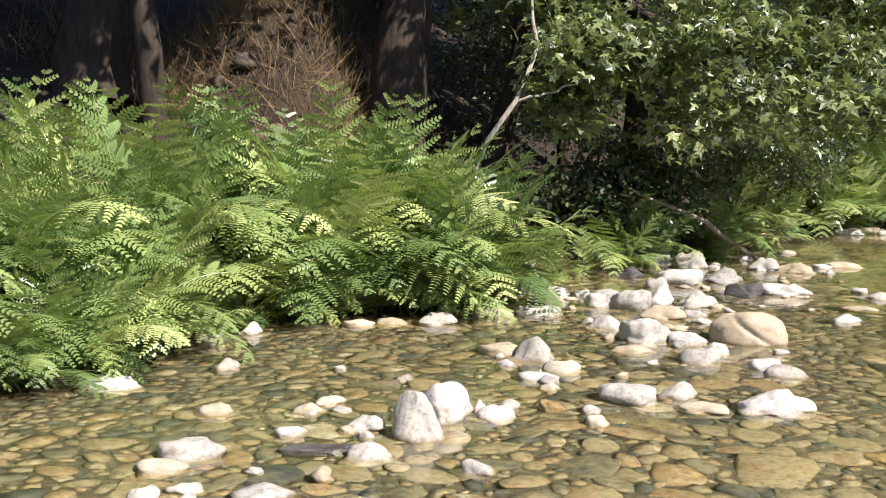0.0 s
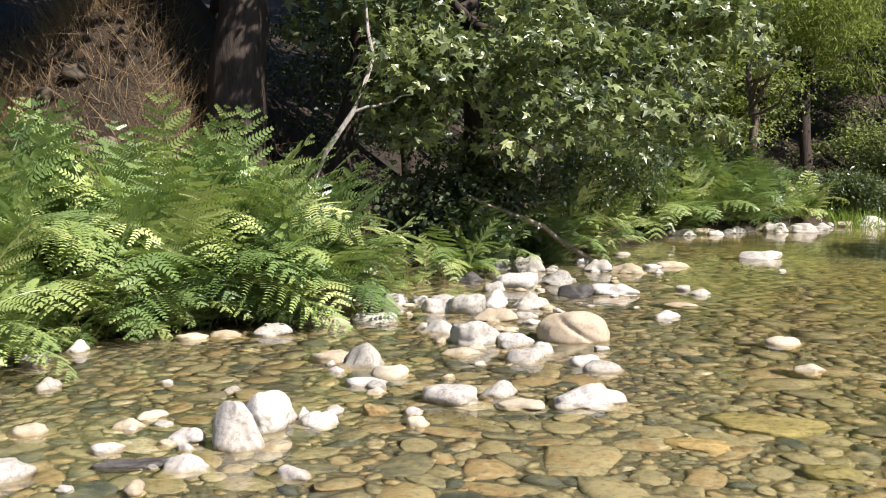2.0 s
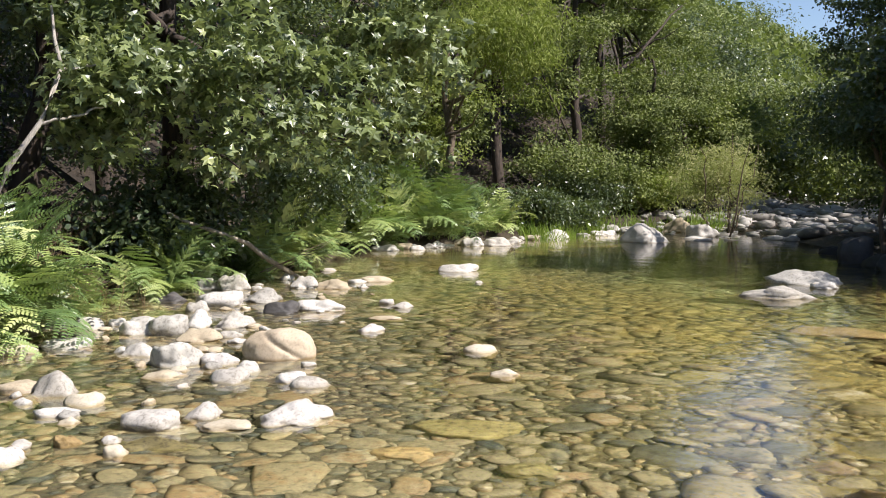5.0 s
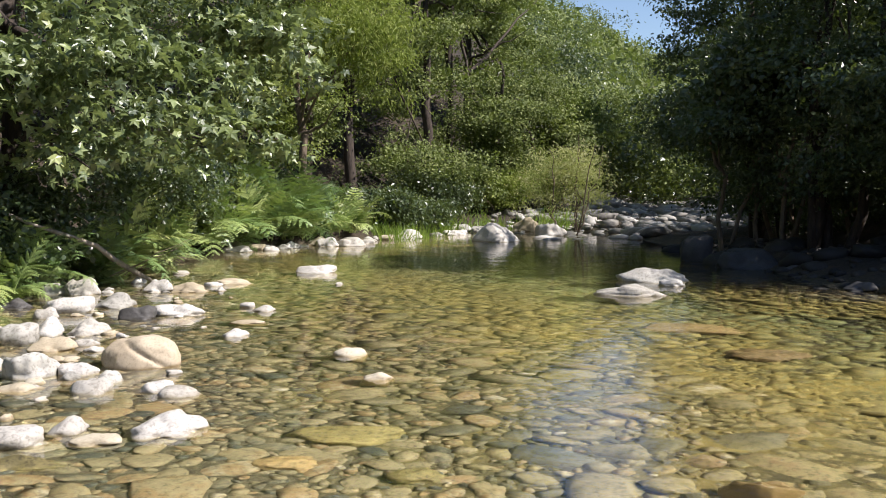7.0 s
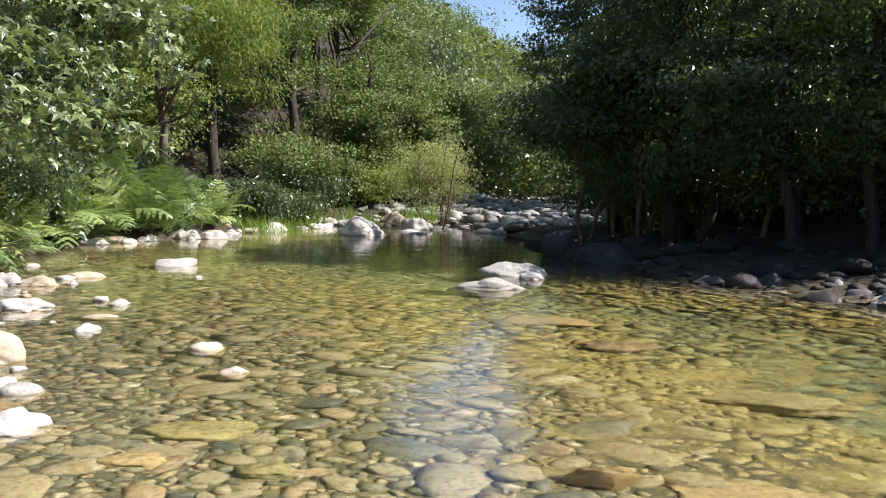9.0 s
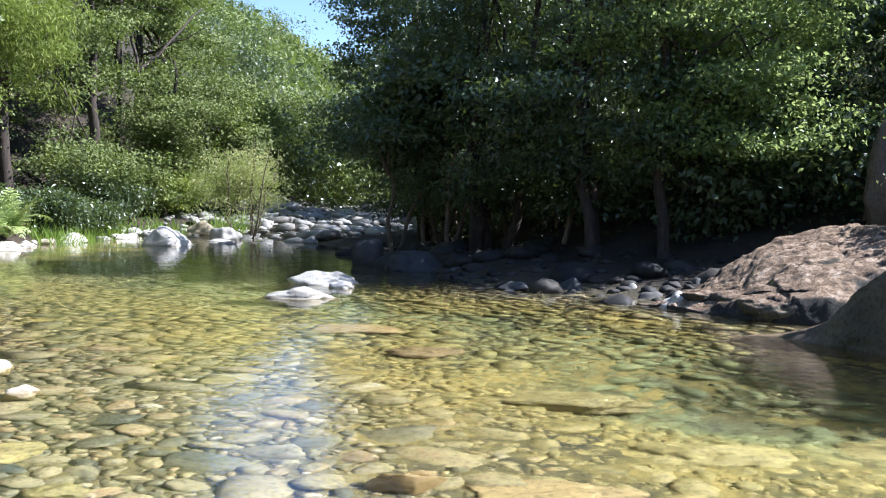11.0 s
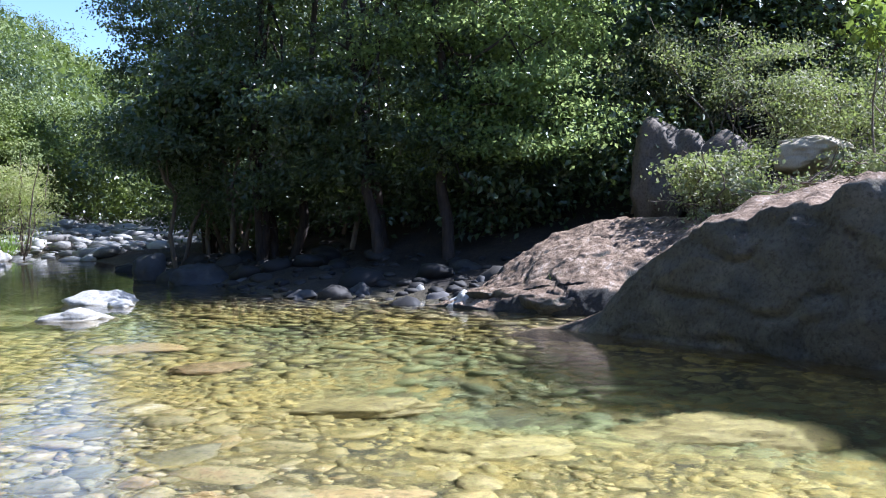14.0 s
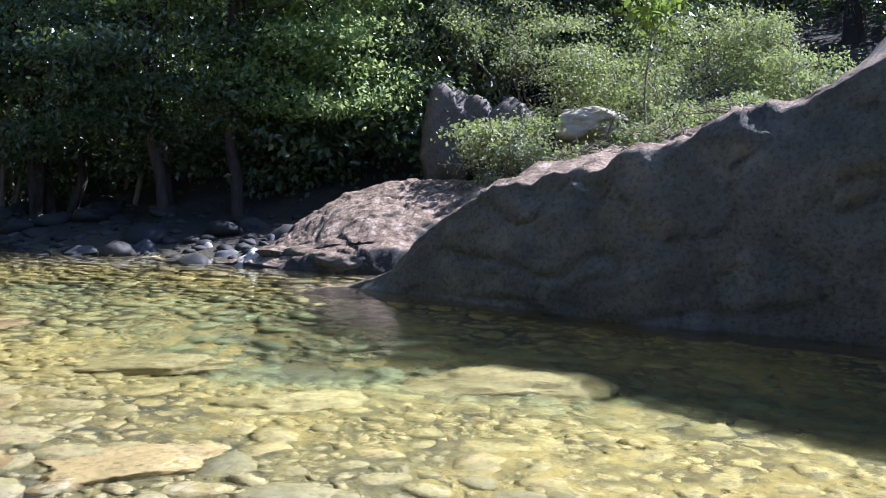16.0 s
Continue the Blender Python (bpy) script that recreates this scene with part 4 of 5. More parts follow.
tagged(new("bank_cobbles", mesh_of("bank_cobbles", *joined(bulk), DARK_ISLAND)), "cobbles under the alders, coloured dark as in shade", "cobbles", kind="stuff")


# ---- ferns ----
def frond_mesh(seed):
    """A twice-feathered fern frond 1 long that arches outwards along +y: stalk, side feathers, toothed leaflets."""
    rng = np.random.default_rng(seed)
    n = 40
    s = np.linspace(0, 1, n)
    lean = np.radians(rng.uniform(3, 22) + rng.uniform(5, 45) * s ** 1.5 if seed % 2 else rng.uniform(8, 28) + rng.uniform(85, 135) * s ** 1.25)
    dy, dz = np.sin(lean) / n, np.cos(lean) / n
    line = np.stack([rng.normal() * 0.06 * s ** 2 + 0.02 * np.sin(s * 3 + seed), np.cumsum(dy), np.cumsum(dz)], -1)
    v, f = tube(line, 0.006 * (1.05 - s), 4)
    verts, faces = [v], [np.concatenate([f[:, [0, 1, 2]], f[:, [0, 2, 3]]])]
    count = len(v)
    pairs = 14
    for k in range(pairs):
        u = k / (pairs - 1)
        idx = min(int((0.12 + 0.87 * u) * (n - 1)), n - 2)
        o = line[idx]
        fw = unit(line[idx + 1] - line[idx])
        reach = 0.27 * (0.62 + 1.3 * u) * (1 - u) ** 0.8 + 0.025
        up = unit(np.cross(np.array([1.0, 0, 0]), fw))
        for side in (-1, 1):
            if rng.random() < 0.05:
                continue
            length = reach * rng.uniform(0.8, 1.12)
            axis_ = unit(np.array([side, 0, 0]) + fw * (0.35 + 0.5 * u + rng.normal() * 0.12) + up * rng.uniform(-0.22, 0.16))
            cross_ = unit(np.cross(axis_, up) + up * rng.normal() * 0.15)
            m = max(5, int(12 * length / 0.25))
            droop = rng.uniform(0.1, 0.3)
            for q in range(m):
                a = (q + 0.5) / m
                base = o + axis_ * length * a - up * droop * length * a * a
                w = 0.155 * length * (1 - a) ** 0.6 + 0.008
                half = axis_ * length / m * 0.43
                for way in (-1, 1):
                    mid = base + cross_ * way * w * 0.5 + axis_ * w * 0.22
                    tip = base + cross_ * way * w + axis_ * w * 0.55 - up * 0.15 * w
                    verts.append(np.array([base - half * 0.7, mid - half, mid + half, base + half * 0.7, tip]))
                    faces.append(np.array([[0, 1, 2], [0, 2, 3], [1, 4, 2]]) + count)
                    count += 5
    return mesh_of("frond", np.concatenate(verts), np.concatenate(faces), FERN, smooth=False)


FRONDS = [frond_mesh(s) for s in range(12)]


def fern(x, y, fronds, size, label, seed, toward=None, group="ferns on the bank"):
    rng = np.random.default_rng(seed)
    ob = thing("fern", x, y, ground_z(x, y) - 0.03, label, "fern", group)
    for k in range(fronds):
        turn = rng.uniform(0, 360) if toward is None or rng.random() < 0.5 else toward + rng.normal() * 60
        tilt = -abs(rng.normal()) * 17 + 5
        sc = min(size * rng.uniform(0.65, 1.2), 1.6)
        part("frond", FRONDS[int(rng.integers(12))], ob, "", pose(rng.normal() * 0.12, rng.normal() * 0.12, 0, tilt, rng.normal() * 8, turn) @ Matrix.Scale(sc, 4))
    return ob


LUSH = "lush bright green fern with long feathery fronds on the bank"
for k, (x, y, size) in enumerate(((-2.95, 4.95, 1.05), (-2.5, 5.1, 1.0), (-2.1, 5.4, 0.9), (-1.95, 6.0, 0.95), (-2.6, 5.8, 1.2), (-3.3, 5.7, 1.25),
                                  (-1.85, 6.9, 0.8), (-1.5, 7.6, 0.75), (-2.2, 6.6, 1.3), (-3.0, 6.6, 1.35), (-0.95, 8.0, 0.9), (-0.45, 8.2, 1.0),
                                  (0.0, 8.75, 1.3), (-1.5, 7.5, 1.4), (-0.9, 8.1, 1.6), (-2.2, 7.7, 1.45), (-3.1, 7.6, 1.3), (-0.35, 8.8, 1.65), (0.1, 9.35, 1.35),
                                  (0.0, 8.4, 1.2), (-1.2, 8.9, 1.6), (-1.9, 8.5, 1.5), (-0.6, 8.5, 1.4))):
    fern(x, y, 22 if x > -1.3 else 17, size * (1.24 if x > -1.3 else 1.1), LUSH, 100 + k, toward=232 if x > -1.3 else 205)
# low arching ferns that hang over the water along the foot of the bank
for k, (x, y, size) in enumerate(((-2.75, 4.6, 0.75), (-2.35, 4.95, 0.7), (-2.05, 5.3, 0.62), (-1.9, 5.65, 0.6), (-1.85, 6.0, 0.6), (-1.75, 6.4, 0.6), (-1.7, 6.75, 0.55), (-1.5, 7.15, 0.5), (-1.25, 7.55, 0.55), (-1.0, 7.75, 0.62), (-0.7, 7.9, 0.8), (-0.4, 8.05, 0.9), (-0.15, 8.2, 0.95), (0.0, 8.55, 0.85), (0.15, 9.05, 0.9), (0.3, 9.6, 0.75), (0.75, 10.3, 0.55), (1.2, 10.9, 0.55))):
    fern(x, y, 13, size, "low arching fern hanging over the water's edge", 600 + k, toward=190)
for k, (x, y, size) in enumerate(((1.75, 11.75, 0.9), (2.2, 12.4, 0.95), (2.3, 13.1, 1.1), (2.9, 13.7, 1.2), (3.6, 14.6, 1.2), (4.4, 15.7, 1.2), (4.9, 16.6, 1.2), (3.2, 13.4, 1.0))):
    fern(x, y - 0.25, 18, size * 1.05, "fern hanging over the water in deep shade", 150 + k, toward=200, group="shaded ferns")
for k, (x, y, size) in enumerate(((5.9, 17.7, 1.3), (6.5, 18.0, 1.4), (7.1, 18.3, 1.5), (7.7, 18.6, 1.4), (8.3, 18.8, 1.3), (8.9, 19.1, 1.2), (9.5, 19.4, 1.0), (7.3, 19.1, 1.5), (8.4, 19.6, 1.4))):
    fern(x, y, 17, size * 1.15, "sunlit yellow-green fern on the far bank", 170 + k, toward=195, group="far ferns")


# ---- trees and shrubs ----
def tree(name, x, y, top, blobs, label, seed, clumps, per, spread, size, shape, mat, girth=0.16, wood=BARK, limbs=5, group="", lean=(0, 0), category="tree", stems=1, **more):
    """Trunk, limbs to the crown's masses, and a crown of many leaves. Blobs stand in world places."""
    rng = np.random.default_rng(seed)
    z0 = ground_z(x, y) - 0.1
    ob = thing(name, x, y, z0, label, category, group)
    origin = np.array([x, y, z0])
    blobs = np.asarray(blobs, float)
    for s in range(stems):
        foot = rng.normal(size=3) * np.array([0.25, 0.25, 0]) * (stems > 1)
        head = np.array([lean[0], lean[1], top - z0]) + rng.normal(size=3) * np.array([0.5, 0.5, 0.2]) * (stems > 1)
        line = bent(foot, head, 12, 0.07, seed + s)
        part("trunk", mesh_of("trunk", *tube(line, girth * (1.15 - 0.85 * np.linspace(0, 1, 12)), 10, 0.05, seed), wood), ob)
    for k in range(limbs):
        b = blobs[k % len(blobs)]
        h = rng.uniform(0.3, 0.8)
        a = np.array([lean[0] * h, lean[1] * h, (top - z0) * h])
        end = b[:3] - origin + rng.normal(size=3) * b[3:] * 0.5
        part("limb", mesh_of("limb", *tube(bent(a, end, 9, 0.08, seed + 40 + k), girth * 0.42 * (1.1 - np.linspace(0, 1, 9)), 6, 0.05, k), wood), ob)
    local = blobs.copy()
    local[:, :3] -= origin
    part("crown", foliage("crown", local, clumps, per, spread, size, shape, mat, seed, **more), ob)
    return ob


# the sycamore that leans out over the stone bar, with a bare pale limb
# the three masses above 5.5 m are added, unseen, to shade the bank
tree("sycamore_tree", 2.2, 13.2, 5.5, ((1.75, 11.1, 2.4, 0.6, 0.55, 0.6), (2.6, 11.4, 2.7, 0.9, 0.8, 1.0), (3.6, 11.9, 2.7, 1.0, 0.9, 1.0), (4.6, 12.4, 2.8, 0.9, 0.9, 1.0),
                                        (2.6, 11.3, 1.7, 0.8, 0.7, 0.45), (0.5, 11.9, 3.2, 0.7, 0.5, 0.6), (1.2, 11.5, 2.7, 0.6, 0.5, 0.6), (1.4, 11.7, 3.8, 0.8, 0.6, 0.5), (1.1, 11.6, 1.9, 0.5, 0.4, 0.4), (1.05, 11.2, 2.3, 0.5, 0.4, 0.45), (1.0, 11.7, 3.2, 0.6, 0.45, 0.5), (4.2, 12.0, 1.8, 0.8, 0.7, 0.4), (4.4, 12.3, 4.2, 1.2, 0.9, 0.5), (5.4, 13.2, 2.7, 0.7, 0.8, 0.9), (-1.2, 10.0, 6.1, 1.1, 1.0, 0.6), (1.6, 9.9, 5.6, 0.9, 0.8, 0.4), (-2.6, 10.2, 6.2, 1.8, 1.2, 0.7)),
     "sycamore with glossy lobed leaves overhanging the water", 201, 330, 28, 0.17, 0.145, LOBED, SYCAMORE, girth=0.17, limbs=9, hollow=0.3, lumps=6)
ob = thing("fallen_branch", 0.3, 11.05, 1.4, "bare pale forked branch leaning from the bank", "branch")
o = np.array([0.3, 11.05, 1.4])
stem = np.array([(0.1, 11.15, 0.9), (0.3, 11.05, 1.43), (0.62, 11.05, 1.9), (0.74, 11.04, 2.2), (0.83, 11.04, 2.47), (0.77, 11.05, 2.75), (0.75, 11.1, 3.1)]) - o
part("stem", mesh_of("stem", *tube(stem, (0.036, 0.032, 0.028, 0.025, 0.022, 0.018, 0.012), 8, 0.06), PALE_BARK), ob)
part("fork", mesh_of("fork", *tube(bent((0.52, -0.01, 1.04), (1.0, -0.04, 1.13), 7, 0.012, 4), np.linspace(0.02, 0.01, 7), 6, 0.05), PALE_BARK), ob)
part("fork", mesh_of("fork", *tube(bent((0.3, 0, 0.47), (0.75, -0.05, 0.58), 7, 0.012, 5), np.linspace(0.02, 0.012, 7), 6, 0.05), PALE_BARK), ob)
part("fork", mesh_of("fork", *tube(bent((0.75, -0.05, 0.58), (1.03, -0.05, 0.72), 6, 0.02, 6), np.linspace(0.016, 0.006, 6), 6, 0.05), PALE_BARK), ob)
log = thing("driftwood_branch", 3.56, 12.7, 0.05, "bare bent grey-brown branch reaching down to the stones", "branch")
o = np.array([3.56, 12.7, 0.05])
path = np.array([(1.95, 11.75, 0.92), (2.2, 11.75, 0.8), (2.6, 11.95, 0.66), (2.95, 12.15, 0.52), (3.2, 12.4, 0.33), (3.56, 12.7, 0.12), (3.75, 12.85, 0.02)]) - o
part("stem", mesh_of("stem", *tube(path, (0.016, 0.022, 0.026, 0.03, 0.034, 0.03, 0.018), 8, 0.08), GREY_BARK), log)
for k in range(5):
    part("twig", mesh_of("twig", *tube(bent((-0.1 * k, -0.06 * k, 0.08), (0.25 + 0.12 * k, 0.1 * (k - 2), 0.25 + 0.06 * k), 6, 0.02, k), np.linspace(0.008, 0.003, 6), 5), TWIG), log)

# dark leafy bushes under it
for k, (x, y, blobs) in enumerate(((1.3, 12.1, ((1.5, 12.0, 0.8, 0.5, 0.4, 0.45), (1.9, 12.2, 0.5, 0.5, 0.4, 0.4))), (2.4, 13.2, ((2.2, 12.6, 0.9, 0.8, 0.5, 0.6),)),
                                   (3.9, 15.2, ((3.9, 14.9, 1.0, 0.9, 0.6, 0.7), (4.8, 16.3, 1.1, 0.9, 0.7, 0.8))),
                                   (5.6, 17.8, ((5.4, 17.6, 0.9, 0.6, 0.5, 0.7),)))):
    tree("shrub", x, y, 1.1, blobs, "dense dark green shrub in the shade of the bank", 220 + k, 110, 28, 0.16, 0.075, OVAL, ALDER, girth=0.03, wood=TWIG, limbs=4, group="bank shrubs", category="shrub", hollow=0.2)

# great dark trunks and their canopy over the fern bank
for k, (x, y, g, lean) in enumerate(((-3.9, 10.6, 0.42, (0.3, 0.2)), (-3.15, 10.3, 0.13, (-0.4, 0)), (-0.75, 12.1, 0.36, (0.1, 0.1)), (-6.2, 9.8, 0.4, (0, 0)), (0.3, 12.9, 0.16, (0.5, 0)), (-1.9, 12.9, 0.14, (0.2, 0)))):
    tree("riverside_tree", x, y, 7.0, ((x + lean[0] + 0.8, y - 0.4, 6.2, 1.9, 1.6, 1.1), (x + lean[0] - 0.6, y + 0.8, 6.8, 1.8, 1.6, 1.2)),
         "tall tree with a thick dark trunk behind the ferns", 240 + k, 200, 30, 0.34, 0.2, POINT, ALDER, girth=g, limbs=5, group="trees behind the ferns", lean=lean)

# not in view: a tree added only for the shade of its crown
for k, (x, y, cx, cy) in enumerate(((-4.8, 12.0, -2.7, 8.6),)):
    tree("riverside_tree", x, y, 6.0, ((cx, cy, 5.8, 1.6, 1.1, 0.55), (0.5 * (x + cx), 0.5 * (y + cy), 6.3, 1.6, 1.4, 0.7)), "unseen leaning tree added so its dense crown shades the bank behind the ferns", 260 + k, 120, 36, 0.3, 0.2, POINT, ALDER,
         girth=0.2, limbs=4, group="trees behind the ferns", lean=((cx - x) * 0.6, (cy - y) * 0.6))

# woods behind, from the near side of the bank to upstream
WOODS = "broadleaf tree in the dense sunlit wood along the river"
# ALDER on trees behind the sycamore puts shade into their leaf colour
wood_rows = (
    (1.5, 15.8, 7, 2.0, ALDER, 0.15), (4.0, 17.3, 7.5, 2.1, ALDER, 0.15), (6.6, 20.7, 9, 2.4, FOREST, 0.16), (3.4, 21.5, 11, 2.8, FOREST, 0.18),
    (9.6, 21.9, 7.6, 2.0, BRIGHT, 0.13), (11.4, 23.2, 8.5, 2.1, FOREST, 0.15), (14.2, 24.3, 8.5, 2.4, FOREST, 0.18), (16.3, 26.6, 9.0, 2.4, FOREST, 0.18),
    (18.7, 29.6, 8.6, 2.3, FOREST, 0.2), (8.6, 26.0, 12, 3.0, FOREST, 0.2), (13.0, 28.5, 13, 3.2, FOREST, 0.22), (17.5, 31.5, 13, 3.2, FOREST, 0.22), (21.6, 36.5, 12, 2.8, FOREST, 0.24),
    (18.2, 25.4, 3.6, 1.6, FOREST, 0.15), (20.4, 26.6, 3.6, 1.7, BRIGHT, 0.15), (22.8, 27.8, 3.4, 1.8, FOREST, 0.16), (16.6, 24.4, 4.6, 1.5, FOREST, 0.15), (25.0, 30.0, 4.0, 2.0, FOREST, 0.17),
    (-1.5, 16.0, 8, 2.2, FOREST, 0.16), (-5.0, 13.5, 8, 2.2, ALDER, 0.16))
for k, (x, y, top, r, mat, size) in enumerate(wood_rows):
    rng = np.random.default_rng(300 + k)
    z0 = ground_z(x, y)
    low = max(z0 + 0.8, 0.8)
    n = 9
    blobs = [(x + rng.normal() * r * 0.6, y + rng.normal() * r * 0.45, low + (top + z0 * 0.5 - low) * (q + 0.5) / n, r * rng.uniform(0.35, 0.7), r * rng.uniform(0.35, 0.7), r * rng.uniform(0.18, 0.34)) for q in range(n)]
    made = tree("woodland_tree", x, y, top + z0 * 0.4, blobs, WOODS, 300 + k, 160, 125, 0.25, size * 0.62, POINT, mat, girth=0.07 + 0.008 * top, limbs=7, group="woods along the river", hollow=0.62, flat=0.42, lumps=6, tumble=0.32)
    if top > 6:
        # the crown goes on above, out of the light of the clearing
        high = [(rng.normal() * r * 0.4, rng.normal() * r * 0.4, (top - z0) + (q + 0.2) * top * 0.24, r * 0.75, r * 0.75, r * 0.6) for q in range(4)]
        part("crown", foliage("crown", high, 70, 46, 0.55, size * 1.9, POINT, mat, 600 + k, hollow=0.4, lumps=4), made)
        part("trunk", mesh_of("trunk", *tube(bent((0, 0, (top - z0) * 0.8), (0.2, 0.1, (top - z0) + top * 0.8), 8, 0.1, k), np.linspace(0.1, 0.03, 8), 6), BARK), made)

tree("willow_tree", 8.7, 20.1, 5.4, ((8.9, 17.8, 4.2, 1.0, 0.8, 0.8), (9.6, 18.2, 3.5, 0.9, 0.8, 0.7), (8.4, 17.7, 5.3, 1.2, 0.9, 0.7), (10.0, 18.7, 4.6, 0.9, 0.8, 0.7), (7.8, 17.5, 4.1, 0.8, 0.7, 0.7)),
     "pale yellow-green willow with drooping boughs leaning over the river", 590, 210, 60, 0.19, 0.12, NARROW, BRIGHT, girth=0.09, wood=TWIG, limbs=7, hollow=0.4, droop=0.9, lumps=6)

# undergrowth at the foot of the woods
# dark ALDER leaves stand in for the shade under the trees
for k, (x, y, r, h, mat) in enumerate(((10.6, 20.6, 0.8, 0.7, ALDER), (11.8, 21.3, 0.9, 0.8, ALDER), (13.2, 22.8, 1.0, 1.2, ALDER), (14.6, 23.2, 0.9, 1.4, FOREST), (16.0, 24.0, 1.0, 1.3, BRIGHT),
                                       (5.0, 18.6, 0.9, 1.6, ALDER), (6.5, 19.6, 1.0, 1.2, ALDER), (8.0, 20.4, 1.0, 1.0, ALDER), (9.4, 20.8, 0.8, 0.7, ALDER), (18.0, 24.6, 1.1, 1.2, BRIGHT), (24.5, 28.0, 1.6, 1.6, BRIGHT), (27.0, 30.0, 1.8, 2.2, BRIGHT))):
    z0 = ground_z(x, y)
    tree("shrub", x, y, z0 + h, ((x, y - 0.2, z0 + h * 0.55, r, r * 0.8, h * 0.5), (x + 0.5 * r, y, z0 + h * 0.45, r * 0.7, r * 0.7, h * 0.45)), "leafy shrub at the foot of the woods", 330 + k, 170, 34, 0.15, 0.085, KITE, mat,
         girth=0.03, wood=TWIG, limbs=3, group="undergrowth", category="shrub", hollow=0.2, lumps=6)
tree("feathery_bush", 15.6, 19.9, 2.2, ((15.3, 19.8, 1.4, 0.8, 0.8, 0.7), (16.0, 19.9, 1.2, 0.8, 0.7, 0.6), (14.8, 19.8, 1.0, 0.6, 0.6, 0.5), (15.5, 19.8, 1.8, 0.6, 0.6, 0.4)), "feathery yellow-green bush growing among pale stones", 360, 130, 40, 0.17, 0.1, NARROW, FEATHER,
     girth=0.025, wood=TWIG, limbs=8, stems=5, category="bush", hollow=0.1)

# alders on the shaded far bank
ALD = "alder with dark leaves and slim trunks on the stony bank"
tree("alder_tree", 16.0, 14.0, 6.0, ((15.3, 14.6, 2.9, 1.3, 1.5, 1.1), (16.3, 12.6, 4.9, 1.5, 1.4, 1.4), (15.0, 13.4, 2.2, 1.2, 1.2, 0.9), (16.2, 15.2, 2.2, 1.0, 1.2, 0.8), (15.2, 12.6, 3.6, 1.0, 1.0, 0.9), (15.6, 14.2, 1.2, 0.9, 1.2, 0.5), (17.9, 14.9, 3.9, 1.3, 1.3, 1.1), (17.6, 13.4, 5.4, 1.2, 1.2, 1.0), (15.6, 15.7, 2.2, 0.7, 0.7, 0.7)),
     ALD, 401, 300, 105, 0.22, 0.085, KITE, ALDER, girth=0.075, stems=4, limbs=8, group="alders", hollow=0.45, flat=0.36, lumps=8, tumble=0.85)
tree("alder_tree", 14.3, 11.0, 7.0, ((13.9, 11.2, 3.0, 1.5, 1.6, 1.3), (14.0, 10.4, 4.8, 1.5, 1.5, 1.4), (13.6, 9.8, 2.3, 1.2, 1.2, 0.8), (14.3, 12.4, 2.6, 1.3, 1.3, 1.0), (14.6, 10.8, 6.4, 1.5, 1.5, 0.9), (14.8, 11.0, 8.2, 1.5, 1.5, 1.0), (13.9, 10.6, 1.5, 0.7, 1.0, 0.4), (14.6, 12.0, 1.3, 0.9, 0.9, 0.5)),
     ALD, 402, 320, 105, 0.21, 0.085, KITE, ALDER, girth=0.075, stems=4, limbs=8, group="alders", hollow=0.45, flat=0.36, lumps=8, tumble=0.85)
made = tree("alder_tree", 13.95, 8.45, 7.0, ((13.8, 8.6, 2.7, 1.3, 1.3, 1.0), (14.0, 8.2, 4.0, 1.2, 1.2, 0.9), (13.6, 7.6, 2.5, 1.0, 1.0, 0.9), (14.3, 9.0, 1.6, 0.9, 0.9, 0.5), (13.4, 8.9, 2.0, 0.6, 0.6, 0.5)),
            "alder with dark leaves below and leaves coloured as sunlit high in its crown", 403, 210, 105, 0.2, 0.082, KITE, ALDER, girth=0.085, stems=2, limbs=8, group="alders", hollow=0.45, flat=0.36, lumps=8, tumble=0.85)
# sun high in this crown is painted by the brighter leaf copy
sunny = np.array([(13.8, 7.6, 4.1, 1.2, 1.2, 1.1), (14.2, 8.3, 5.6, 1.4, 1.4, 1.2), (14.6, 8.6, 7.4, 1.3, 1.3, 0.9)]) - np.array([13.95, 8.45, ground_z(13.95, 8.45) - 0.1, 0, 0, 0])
part("crown", foliage("crown", sunny, 170, 105, 0.2, 0.082, KITE, ALDER_LIT, 413, hollow=0.45, flat=0.36, lumps=8, tumble=0.85), made, "upper leaves coloured as sunlit")
# this whole crown wears the sunlit leaf colour
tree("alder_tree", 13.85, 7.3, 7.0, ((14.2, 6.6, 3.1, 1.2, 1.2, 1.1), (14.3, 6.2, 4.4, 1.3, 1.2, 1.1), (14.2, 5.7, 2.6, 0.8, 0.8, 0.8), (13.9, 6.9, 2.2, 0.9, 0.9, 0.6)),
     "alder with all its leaves coloured bright as if sunlit", 404, 250, 95, 0.19, 0.08, KITE, ALDER_LIT, girth=0.085, limbs=8, group="alders", hollow=0.45, flat=0.36, lumps=8, tumble=0.85)
tree("alder_tree", 24.2, 22.8, 8.0, ((23.1, 23.6, 5.2, 1.3, 1.3, 1.3), (23.3, 23.5, 7.2, 1.5, 1.5, 1.5), (24.0, 23.0, 7.2, 1.6, 1.6, 1.4), (24.8, 22.5, 9.2, 1.8, 1.8, 1.4), (24.3, 22.3, 4.0, 1.7, 1.7, 1.5), (24.6, 22.1, 6.4, 1.7, 1.7, 1.4)),
     ALD, 405, 300, 100, 0.26, 0.11, KITE, ALDER, girth=0.1, stems=3, limbs=8, group="alders", hollow=0.45, flat=0.36, lumps=8, tumble=0.85)
